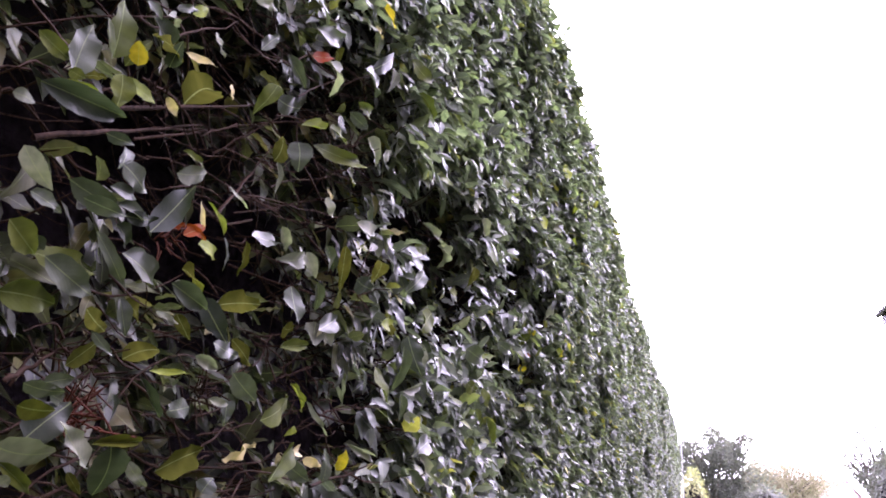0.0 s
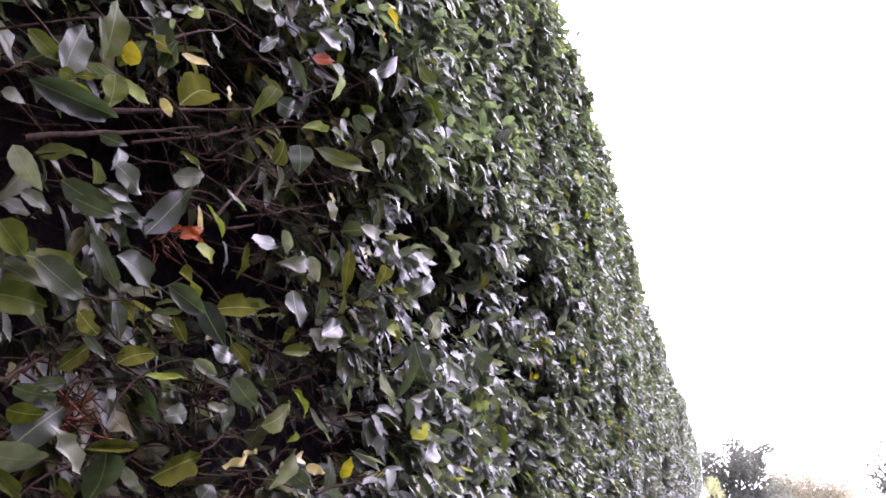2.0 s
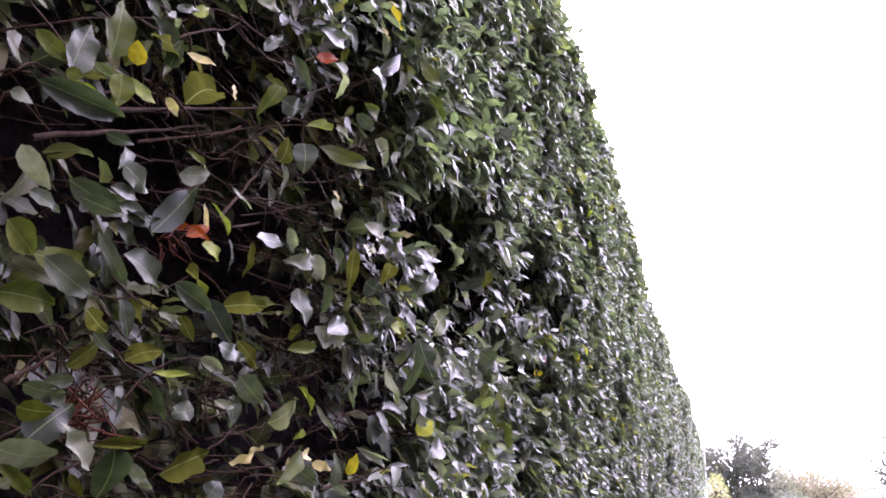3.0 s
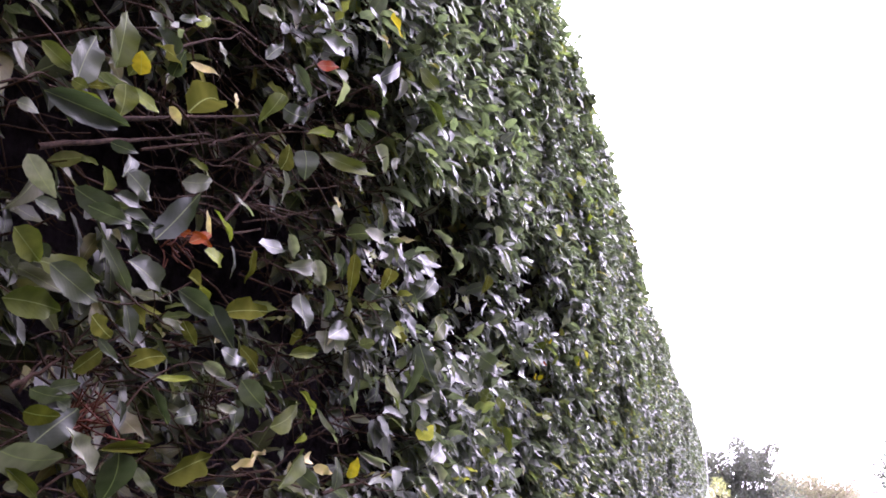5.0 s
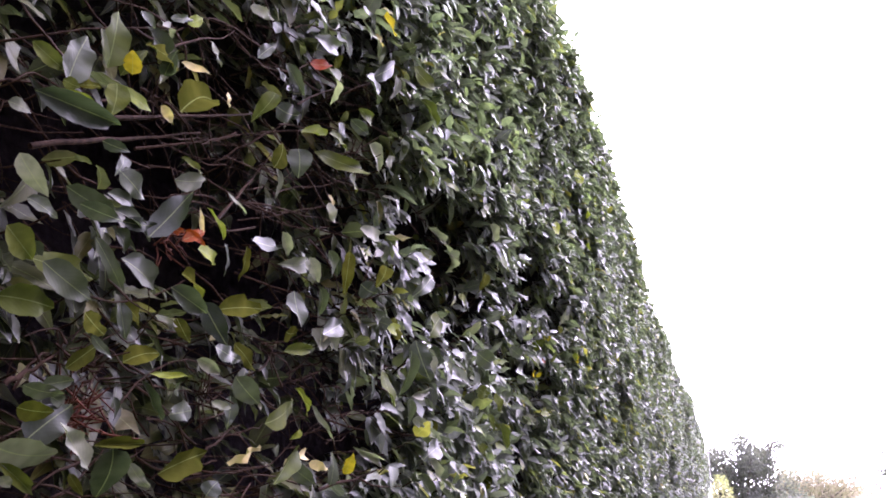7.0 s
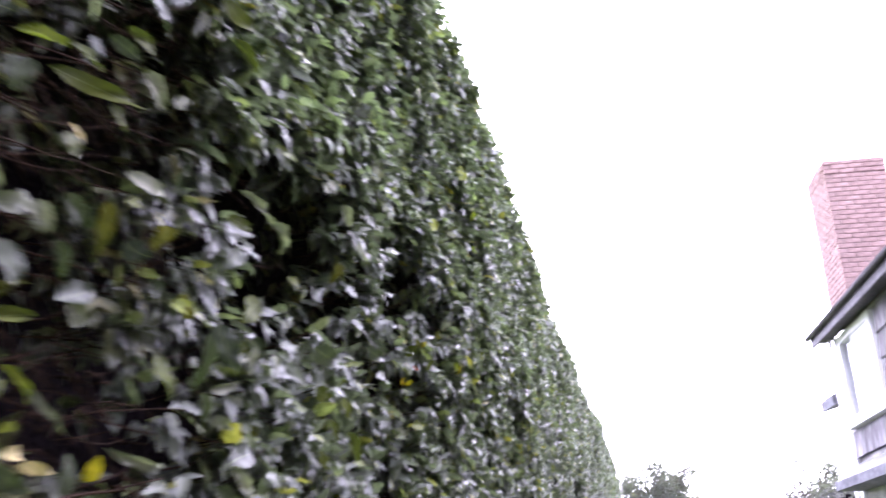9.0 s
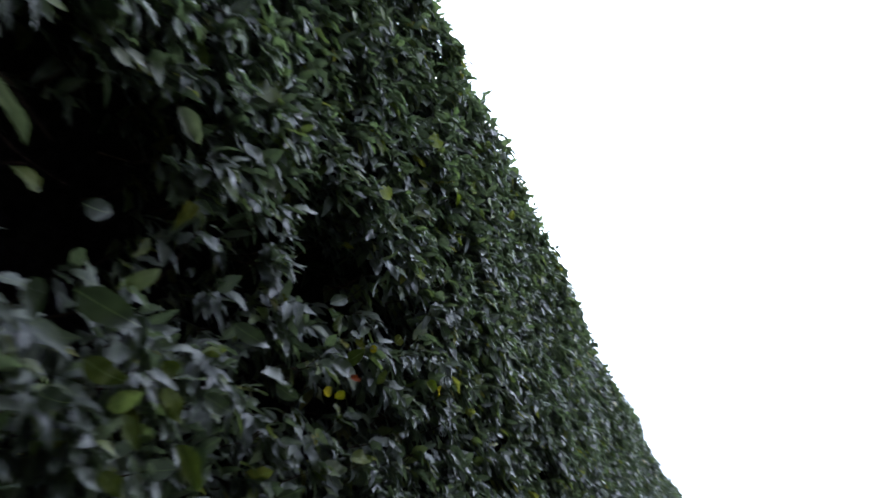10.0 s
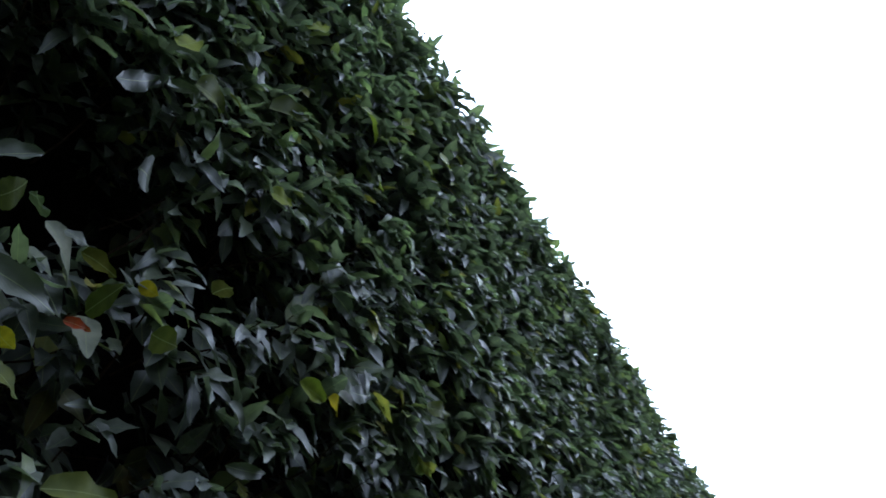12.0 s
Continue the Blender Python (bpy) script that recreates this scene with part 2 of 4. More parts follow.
def leaf_shape(width=0.42, fold=0.10, curl=0.18, wave=0.02, rows=4, seed=0, teeth=0.0, bend=0.0, twist=0.0):
    """One leaf of length 1 along x, upper side to +z: folded on its midrib, curling down to the tip, with a wavy
    and toothed margin; bend swings the blade sideways and twist turns it about its midrib."""
    rng = np.random.default_rng(seed)
    xs = np.linspace(0, 1, rows + 2)[1:-1]
    half = width / 2 * 2.8 * xs ** 0.6 * (1 - xs) ** 0.95
    freq, phase = rng.uniform(1.2, 2.4), rng.uniform(0, 6.3, 2)
    v, uv = [(0, 0, 0)], [(0, 0.5)]
    for r, (x, h) in enumerate(zip(xs, half)):
        turn = twist * (x - 0.3)
        for s in (-1, 0, 1):
            ripple = wave * math.sin(6.28 * freq * x + phase[0 if s < 0 else 1]) if s else 0.0
            edge = h * (1 + teeth * (1 if (r + (s > 0)) % 2 else -1) + rng.uniform(-1, 1) * teeth * 0.6)
            y, z = s * edge, abs(s) * fold * h * 2 + ripple * (0.4 + 1.2 * x)
            y, z = y * math.cos(turn) - z * math.sin(turn), y * math.sin(turn) + z * math.cos(turn)
            v.append((x + 0.02 * s * rng.uniform(-1, 1), y + bend * x * x, z - curl * x * x))
            uv.append((x, 0.5 + s * h / width))
    v.append((1, bend + rng.uniform(-0.02, 0.02), -curl))
    uv.append((1, 0.5))
    f = [(0, 2, 1), (0, 3, 2)]
    for r in range(rows - 1):
        o = 1 + 3 * r
        for c in (0, 1):
            f += [(o + c, o + c + 1, o + c + 4), (o + c, o + c + 4, o + c + 3)]
    o, tip = 1 + 3 * (rows - 1), len(v) - 1
    f += [(o, o + 1, tip), (o + 1, o + 2, tip)]
    return np.array(v), np.array(f), np.array(uv)


def leaf_cloud(pos, axis, normal, size, shapes, rng, wide=None):
    """Many leaves as one set of arrays: base, axis, upper side and length of each."""
    a = unit(axis)
    nn = unit(normal - (normal * a).sum(-1, keepdims=True) * a)
    b = np.cross(nn, a)
    pick = rng.integers(0, len(shapes), len(pos))
    V, T, U, base = [], [], [], 0
    wide = np.ones(len(pos)) if wide is None else wide
    for k, (v, f, uv) in enumerate(shapes):
        m = pick == k
        c = m.sum()
        if not c:
            continue
        w = pos[m][:, None] + size[m][:, None, None] * (v[None, :, 0:1] * a[m][:, None] + v[None, :, 1:2] * (wide[m][:, None, None] * b[m][:, None]) + v[None, :, 2:3] * nn[m][:, None])
        V.append(w.reshape(-1, 3))
        T.append((f[None] + (np.arange(c) * len(v))[:, None, None] + base).reshape(-1, 3))
        U.append(np.tile(uv, (c, 1)))
        base += c * len(v)
    return np.concatenate(V), np.concatenate(T), np.concatenate(U)


def wobble(y, z, scale, seed):
    """Smooth field in about -1..1 made of sines."""
    rng = np.random.default_rng(seed)
    s = np.zeros(np.shape(y))
    for _ in range(7):
        k, p = rng.normal(0, 1, 2) * scale, rng.uniform(0, 6.3)
        s = s + np.sin(k[0] * y + k[1] * z + p)
    return s / 3.5


# ---- ground ----
bm = bmesh.new()
bmesh.ops.create_grid(bm, x_segments=60, y_segments=60, size=400)
for v in bm.verts:
    v.co.z = 0.04 * noise.noise(v.co * 0.02) - 0.04
tagged(part("ground", bm, GROUND), "mown green lawn beside the tall hedge", "ground", kind="structure")

# ---- unseen plain wall added behind the walk, closing the garden and shading the near hedge ----
bm = bmesh.new()
box(bm, -0.55, 3.9, -1.6, -1.35, 0, 3.9, 0.02)
tagged(part("unseen_shade_wall", bm, None), "plain brown unseen wall added to shade the near hedge", "wall", kind="structure").data.materials.append(noisy_material("brown_render", (0.10, 0.085, 0.07), (0.17, 0.145, 0.125), 14, 0.9, 0.4, 0.006))

# ---- the hedge ----
HEDGE_END, HEDGE_START, THICK = 15.4, -3.0, 1.3


def face_x(y, z):
    """The clipped face leans out a little overhead and bulges from plant to plant."""
    return -0.76 + 0.087 * z + 0.022 * wobble(y, z, 2.2, 5) + 0.012 * wobble(y, z, 6.0, 6)


def top_z(y):
    return 3.42 - 0.25 * np.clip((y - 2.2) / 4.5, 0, 1) + 0.03 * wobble(y, 0 * y, 2.5, 8) - 0.24 * np.clip((y - 12.6) / 2.0, 0, 1) - 0.4 * np.clip((y - 14.8) / 0.6, 0, 1) ** 2


# hollows where the leaves have died back: along, up, half width, half height, depth
HOLLOWS = [(0.94, 2.06, 0.16, 0.09, 1.1), (0.84, 1.95, 0.17, 0.06, 1.1), (1.10, 1.97, 0.24, 0.08, 1.1), (1.26, 2.20, 0.09, 0.11, 0.5), (1.00, 2.27, 0.08, 0.06, 1.0),
           (1.38, 1.70, 0.15, 0.085, 1.1), (1.88, 2.17, 0.23, 0.16, 1.1), (1.86, 1.97, 0.13, 0.06, 0.9), (0.60, 1.63, 0.09, 0.07, 1.0), (1.50, 2.14, 0.07, 0.06, 0.35),
           (2.72, 2.36, 0.16, 0.12, 1.0), (2.20, 2.07, 0.13, 0.06, 0.8), (2.60, 2.40, 0.12, 0.08, 1.0), (2.48, 2.02, 0.12, 0.06, 0.8), (3.02, 2.36, 0.10, 0.07, 0.7), (2.75, 2.02, 0.08, 0.06, 0.8), (2.92, 2.08, 0.07, 0.05, 0.7), (2.30, 2.22, 0.10, 0.06, 0.6), (1.62, 1.80, 0.08, 0.05, 0.6)]


def hollow(y, z):
    h = np.zeros(np.shape(y))
    for cy, cz, ry, rz, d in HOLLOWS:
        h = np.maximum(h, d * np.exp(-(((y - cy) / ry) ** 2 + ((z - cz) / rz) ** 2) ** 1.5))
    patch = np.clip(wobble(y, z, 9.0, 11) - 0.55, 0, 1) * 0.4 * np.clip((2.55 - z) / 0.3, 0, 1)
    thin = 0.17 * np.clip((1.5 - y) / 0.35, 0, 1) * np.clip((2.5 - z) / 0.3, 0, 1)
    return np.maximum(np.maximum(h, patch), thin)


hedge = thing("hedge", "tall dense clipped evergreen hedge with glossy dark leaves", "hedge", at=(0, 0, 0))

FORMS = [(0.42, 0.14, 0.16, 0.05, 0.10, 0.4), (0.50, 0.24, 0.08, 0.08, -0.14, -0.5), (0.40, 0.08, 0.34, 0.04, 0.16, 0.7), (0.46, 0.20, 0.24, 0.07, -0.08, 0.2), (0.56, 0.10, -0.06, 0.09, 0.05, -0.8),
         (0.44, 0.30, 0.40, 0.06, -0.20, 0.6), (0.50, 0.02, 0.20, 0.10, 0.20, -0.3), (0.46, 0.36, 0.02, 0.05, 0.0, 0.9), (0.38, 0.22, 0.55, 0.04, -0.1, -0.9), (0.54, 0.06, 0.12, 0.12, -0.05, 0.5)]
SHAPES = [leaf_shape(0.88 * w, f, c, 0.6 * wv, 5, i, 0.02, 0.8 * b, 0.45 * tw) for i, (w, f, c, wv, b, tw) in enumerate(FORMS)]
MID_SHAPES = [leaf_shape(w, f, c, 0.5 * wv, 3, 60 + i, 0.0, 0.6 * b, 0.3 * tw) for i, (w, f, c, wv, b, tw) in enumerate(FORMS[:7])]
FAR_SHAPES = [leaf_shape(w, f, c, 0.03, 2, 20 + i) for i, (w, f, c) in enumerate([(0.46, 0.12, 0.15), (0.5, 0.18, 0.2), (0.42, 0.1, 0.25)])]


def shoots(rng, y0, y1, z0, z1, density, leaves=6, size=(0.048, 0.090), keep_back=0.0, sparse=1.0):
    """Leafy shoots over a stretch of the face; returns leaf bases, axes, upper sides, lengths and the stems."""
    count = int((y1 - y0) * (z1 - z0) * density / leaves)
    y, z = rng.uniform(y0, y1, count), rng.uniform(z0, z1, count)
    top = top_z(y)
    ok = z < top - 0.01
    y, z = y[ok], z[ok]
    count = len(y)
    depth = rng.exponential(0.055, count) * (1 + 0.8 * np.clip((1.7 - y) / 0.4, 0, 1) - 0.45 * np.clip((y - 2.6) / 1.5, 0, 1)) + 0.045 * np.clip((1.5 - y) / 0.3, 0, 1) + keep_back
    h = hollow(y, z)
    stay = rng.random(count) > np.clip(h * 2.4 * sparse, 0, 1.0)
    y, z, depth, h = y[stay], z[stay], depth[stay] + h[stay] * 0.30, h[stay]
    count = len(y)
    x = face_x(y, z) - np.minimum(depth, 0.5) - 0.035
    root = np.stack([x, y, z], -1)
    out = np.stack([0.85 + 0 * y, rng.normal(0, 0.4, count), 0.25 + rng.normal(0, 0.35, count)], -1)
    out = unit(out)
    side = unit(np.cross(out, rng.normal(0, 1, (count, 3))))
    other = np.cross(out, side)
    P, A, N, S = [], [], [], []
    for k in range(leaves):
        th = 2.4 * k + rng.uniform(-0.5, 0.5, count)
        radial = np.cos(th)[:, None] * side + np.sin(th)[:, None] * other
        along = (0.015 + 0.009 * k) * rng.uniform(0.6, 1.2, count)
        a = out * (0.22 + 0.09 * k) + radial * 0.66 + np.array([0.25, 0.12, -0.66]) + rng.normal(0, 0.16, (count, 3))
        n = out * 0.8 + np.array([0.25, 0, 0.45]) + rng.normal(0, 0.25, (count, 3))
        P.append(root + out * along[:, None] + unit(a) * 0.006)
        A.append(a)
        N.append(n)
        S.append(rng.uniform(size[0], size[1], count) * (1.0 - 0.06 * k))
    P, A, N, S = (np.concatenate(q) for q in (P, A, N, S))
    over = P[:, 0] + unit(A)[:, 0] * S - face_x(P[:, 1], P[:, 2]) - 0.03 + 0.5 * keep_back
    P[:, 0] -= np.clip(over, 0, 1)
    stems = np.stack([root - out * 0.09, root - out * 0.03, root + out * 0.05], 1)
    stems[:, 1, 2] -= 0.012
    return P, A, N, S, stems


def foliage(name, label, sets, shapes, mat, parent, rng):
    P, A, N, S = (np.concatenate([s[i] for s in sets]) for i in range(4))
    ob = link(name, array_mesh(name, *leaf_cloud(P, A, N, S, shapes, rng, rng.uniform(0.85, 1.2, len(P)))), mat, parent, label)
    return tagged(ob, kind="stuff")


rng = np.random.default_rng(4)
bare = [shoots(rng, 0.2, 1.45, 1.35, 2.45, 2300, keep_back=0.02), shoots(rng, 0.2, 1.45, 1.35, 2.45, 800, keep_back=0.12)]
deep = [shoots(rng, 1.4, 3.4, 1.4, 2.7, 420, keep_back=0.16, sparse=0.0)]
near = [shoots(rng, 1.4, 3.4, 1.35, 3.5, 2000, keep_back=0.012), shoots(rng, 0.2, 1.4, 2.4, 3.5, 1700, keep_back=0.012)]
inner = [shoots(rng, 0.2, 1.5, 2.4, 3.5, 1000, keep_back=0.12), shoots(rng, 1.5, 3.4, 1.35, 3.5, 1700, keep_back=0.06), shoots(rng, 3.4, 7.5, 1.35, 3.5, 1300, keep_back=0.04)]
middle = [shoots(rng, 3.4, 7.5, 1.3, 3.5, 2000)]
far = [shoots(rng, 7.5, HEDGE_END, 1.2, 3.3, 1900, size=(0.046, 0.082)), shoots(rng, HEDGE_START, 0.2, 0.0, 3.5, 500, size=(0.05, 0.085)), shoots(rng, 0.2, HEDGE_END, 0.0, 1.35, 500, size=(0.05, 0.085))]
foliage("bare_stretch_foliage", "brownish-green leaves with shade put into their colour", bare, SHAPES, SHADED_LEAF, hedge, rng)
foliage("deep_foliage", "leaves inside the hollows with shade put into their colour", deep, MID_SHAPES, SHADED_LEAF, hedge, rng)
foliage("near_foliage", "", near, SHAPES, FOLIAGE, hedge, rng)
foliage("inner_foliage", "", inner, FAR_SHAPES, FOLIAGE, hedge, rng)
foliage("middle_foliage", "", middle, MID_SHAPES, FOLIAGE, hedge, rng)
foliage("far_foliage", "", far, FAR_SHAPES, FOLIAGE, hedge, rng)


def crest(rng, count, spread=0.0):
    """Leaves along the clipped top, with upright tips at its front edge."""
    y = rng.uniform(HEDGE_START, HEDGE_END, count)
    back = rng.exponential(0.12, count)
    back = np.where((back > THICK) | (spread > 0), 0.05 + rng.uniform(0, THICK - 0.1, count), back)
    z = top_z(y) - 0.03 + rng.normal(0, 0.015, count)
    root = np.stack([face_x(y, z) - 0.03 - back, y, z], -1)
    P, A, N, S = [], [], [], []
    tall = np.where(rng.random(count) < 0.09, rng.uniform(0.02, 0.10, count), 0.0)
    for k in range(5):
        th = 2.4 * k + rng.uniform(0, 6.3, count)
        a = np.stack([np.cos(th), np.sin(th), 0.05 + 0.08 * k + 5 * tall], -1)
        P.append(root + np.array([0, 0, 1.0]) * (0.01 * k + tall * (0.4 + 0.15 * k))[:, None])
        A.append(a)
        N.append(np.stack([0 * y + 0.2, 0 * y, 0 * y + 1], -1) + rng.normal(0, 0.3, (count, 3)))
        S.append(rng.uniform(0.03, 0.055, count))
    return tuple(np.concatenate(q) for q in (P, A, N, S))


def end_cover(rng, count):
    """Loose leaves over the hidden back and the far end."""
    side = rng.random(count) < 0.75
    y = np.where(side, rng.uniform(HEDGE_START, HEDGE_END, count), HEDGE_END + 0.02)
    z = rng.uniform(0, 1, count) * (top_z(y) - 0.02)
    x = np.where(side, -0.7 - THICK, -0.62 - rng.uniform(0, THICK, count))
    P = np.stack([x, y, z], -1)
    n = np.where(side[:, None], np.array([-1.0, 0, 0.4]), np.array([0.1, 1.0, 0.4])) + rng.normal(0, 0.3, (count, 3))
    A = np.cross(n, rng.normal(0, 1, (count, 3))) + np.array([0, 0, -0.4])
    return P, A, n, rng.uniform(0.06, 0.1, count)


foliage("crest_foliage", "", [crest(rng, 6500)], SHAPES, YOUNG_BACKLIT, hedge, rng)
foliage("top_foliage", "", [crest(rng, 11000, 1.0)], FAR_SHAPES, FOLIAGE, hedge, rng)
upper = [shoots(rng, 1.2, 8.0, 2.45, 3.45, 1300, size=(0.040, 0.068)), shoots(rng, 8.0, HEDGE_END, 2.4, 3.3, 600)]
foliage("upper_foliage", "", upper, SHAPES, YOUNG_BACKLIT, hedge, rng)
foliage("upper_inner_foliage", "", [shoots(rng, 0.8, HEDGE_END, 2.6, 3.45, 1300, keep_back=0.07)], FAR_SHAPES, FOLIAGE, hedge, rng)
foliage("back_foliage", "", [end_cover(rng, 16000)], FAR_SHAPES, FOLIAGE, hedge, rng)

# near-black sheet behind the leaves, painting the shade inside the hedge
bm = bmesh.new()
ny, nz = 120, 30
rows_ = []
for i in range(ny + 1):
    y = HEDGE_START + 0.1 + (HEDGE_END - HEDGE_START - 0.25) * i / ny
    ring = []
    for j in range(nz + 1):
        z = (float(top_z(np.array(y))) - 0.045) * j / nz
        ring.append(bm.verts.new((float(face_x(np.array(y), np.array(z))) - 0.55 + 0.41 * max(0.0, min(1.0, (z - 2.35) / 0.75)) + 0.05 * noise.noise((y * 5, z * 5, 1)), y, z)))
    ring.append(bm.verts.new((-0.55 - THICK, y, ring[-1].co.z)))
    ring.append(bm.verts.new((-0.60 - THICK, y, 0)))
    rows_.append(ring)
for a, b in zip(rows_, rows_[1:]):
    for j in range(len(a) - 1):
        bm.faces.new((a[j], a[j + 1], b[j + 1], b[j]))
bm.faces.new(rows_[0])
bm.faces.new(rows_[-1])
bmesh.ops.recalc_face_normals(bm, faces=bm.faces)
part("shade_core", bm, SHADE_CORE, hedge, "near-black core painting the shade inside the hedge")

# stems of the shoots and bare twigs behind the leaves
stems = np.concatenate([bare[0][4], near[0][4]])
v, t = tubes(stems, np.tile([0.0022, 0.0018, 0.001], (len(stems), 1)), 4)
tagged(link("stem_tangle", array_mesh("stem_tangle", v, t), TWIG, hedge), kind="stuff")


def twig_paths(rng, count, y0, y1, z0, z1, length, deep, slope=0.2):
    y, z = rng.uniform(y0, y1, count), rng.uniform(z0, z1, count)
    L = rng.uniform(*length, count)
    x = face_x(y, z) - rng.uniform(*deep, count)
    d = unit(np.stack([rng.normal(0.18, 0.22, count), rng.choice([-1, 1], count) * 1.0, rng.normal(0.1, slope, count)], -1))
    k = 6
    s = np.linspace(0, 1, k)
    bend = rng.normal(0, 0.05, (count, 1, 3)) * np.sin(np.pi * s)[None, :, None] + np.cumsum(rng.normal(0, 0.008, (count, k, 3)), 1)
    p = np.stack([x, y, z], -1)[:, None] + d[:, None] * (L[:, None] * s)[..., None] + bend * L[:, None, None] * 2
    lim = face_x(p[..., 1], p[..., 2]) - 0.03
    p[..., 0] = np.minimum(p[..., 0], lim)
    return p


tw = np.concatenate([twig_paths(rng, 380, 0.2, 1.75, 1.4, 2.6, (0.08, 0.30), (0.10, 0.34)), twig_paths(rng, 100, 0.55, 1.4, 1.45, 1.75, (0.06, 0.18), (0.03, 0.12), 0.5), twig_paths(rng, 30, 0.6, 1.3, 1.95, 2.35, (0.06, 0.20), (0.03, 0.14), 0.6)])
rad = rng.uniform(0.0007, 0.0020, (len(tw), 1)) * np.linspace(1.2, 0.6, 6)
v, t = tubes(tw, rad, 5)
tagged(link("twig_tangle", array_mesh("twig_tangle", v, t), TWIG, hedge), kind="stuff")


def branch(y, z, deep, dy, dz, dx, radius, mat=TWIG, seed=0):
    """One bare branch: where it starts, its run and its thickness."""
    r = np.random.default_rng(seed)
    s = np.linspace(0, 1, 9)
    p = np.array([float(face_x(np.array(y), np.array(z))) - deep, y, z]) + s[:, None] * np.array([dx, dy, dz])
    p += np.cumsum(r.normal(0, 0.0024, (9, 3)), 0)
    v, t = tubes(p[None], (radius * np.linspace(1.1, 0.35, 9))[None], 7)
    return link("branch", array_mesh("branch", v, t), mat, hedge)


BARE = [
    (0.546, 1.836, 0.01, 0.237, 0.139, 0.012, 0.0032), (0.691, 1.954, 0.07, 0.285, 0.157, 0.014, 0.0034), (0.844, 1.869, 0.00, 0.101, 0.147, 0.013, 0.0024), (0.889, 1.921, 0.02, -0.018, 0.062, 0.005, 0.0014),
    (0.597, 1.608, 0.00, 0.058, 0.044, 0.004, 0.0030), (0.919, 1.572, 0.00, 0.079, 0.066, 0.006, 0.0022), (0.979, 1.969, 0.06, 0.324, 0.085, 0.007, 0.0014), (1.024, 1.954, 0.10, 0.315, 0.162, 0.014, 0.0014),
    (1.230, 1.557, 0.00, 0.244, 0.050, 0.004, 0.0030), (0.675, 1.743, -0.01, 0.111, -0.038, -0.003, 0.0013), (0.715, 2.060, 0.02, 0.120, 0.109, 0.009, 0.0018), (0.988, 2.124, 0.01, 0.120, 0.112, 0.010, 0.0016),
    (0.624, 1.935, 0.10, 0.102, 0.076, 0.007, 0.0028), (0.799, 1.966, 0.12, 0.241, 0.148, 0.013, 0.0022), (1.077, 2.020, 0.08, 0.299, 0.165, 0.014, 0.0012), (0.712, 1.961, 0.00, -0.018, -0.030, -0.003, 0.0012)]
for i, b in enumerate(BARE):
    branch(*b, seed=i)


for i in range(80):
    cy, cz, ry, rz, _ = HOLLOWS[i % 6]
    yy, zz = cy + rng.normal(0, ry * 0.6), cz + rng.normal(0, rz * 0.8)
    p = twig_paths(rng, 1, yy - 0.06, yy + 0.02, zz, zz + 0.01, (0.06, 0.20), (0.05, 0.20), 0.16)
    v, t = tubes(p, rng.uniform(0.0006, 0.0014) * np.linspace(1.2, 0.6, 6)[None], 5)
    link("twig", array_mesh("twig", v, t), TWIG, hedge)


# single leaves of the nearest stretch: along, up, run along, run up, width, tint
def leaf_object(y, z, dy, dz, width, tint, lift=0.012, lean=0.25, proud=0.0, seed=0):
    base = Vector((float(face_x(np.array(y), np.array(z))) + proud, y, z))
    a = Vector((lift, dy, dz)) * 1.06
    size = a.length
    a.normalize()
    n = Vector((1.0, -0.5 + 0.45 * math.sin(7.1 * seed), lean - 0.45 + 0.35 * math.sin(3.3 * seed)))
    n = (n - n.dot(a) * a).normalized()
    me = LEAF_MESHES[(seed % len(FINE_SHAPES), tint)]
    ob = new("leaf", me)
    ob.parent = hedge
    if tint in LEAF_LABELS:
        tagged(ob, LEAF_LABELS[tint])
    b = n.cross(a)
    m = Matrix((a, b, n)).transposed().to_4x4()
    ob.matrix_basis = Matrix.Translation(base) @ m @ Matrix.Diagonal((size, width / 0.40, size, 1))
    return ob


LEAF_LABELS = {2: "olive-yellow waxy leaf", 4: "fresh yellow-green leaf", 5: "bright yellow leaf", 6: "dry straw-coloured leaf", 7: "pale grey-green leaf", 8: "rust-red dead leaf"}
LEAF_MESHES = {}
FINE_SHAPES = [leaf_shape(0.42, f, c, 0.6 * wv, 9, 40 + i, 0.03, b, 0.6 * tw) for i, (w, f, c, wv, b, tw) in enumerate(FORMS)]
for i, s in enumerate(FINE_SHAPES):
    for k, mt in enumerate(LEAF_TINTS):
        me = array_mesh("leaf", *s)
        me.materials.append(mt)
        LEAF_MESHES[(i, k)] = me

SPRAY_CROWN = [(0.494, 1.919, 0.048, -0.007, 0.017, 3), (0.548, 1.905, 0.004, 0.064, 0.032, 1), (0.555, 1.971, 0.023, -0.032, 0.007, 7), (0.588, 1.946, -0.004, 0.070, 0.032, 3), (0.612, 1.950, -0.008, 0.023, 0.020, 5),
    (0.619, 1.957, 0.006, 0.043, 0.016, 3), (0.681, 1.998, -0.061, 0.006, 0.025, 2), (0.679, 2.020, -0.050, 0.001, 0.026, 1), (0.639, 2.031, 0.042, 0.026, 0.010, 7), (0.652, 2.050, 0.035, 0.021, 0.010, 1),
    (0.693, 2.071, 0.022, 0.021, 0.015, 4), (0.594, 1.929, 0.005, -0.037, 0.026, 3), (0.620, 1.941, 0.043, -0.004, 0.018, 4), (0.666, 1.942, 0.025, -0.010, 0.011, 6), (0.691, 2.016, 0.034, -0.003, 0.010, 6),
    (0.715, 1.962, 0.065, 0.099, 0.046, 2)]
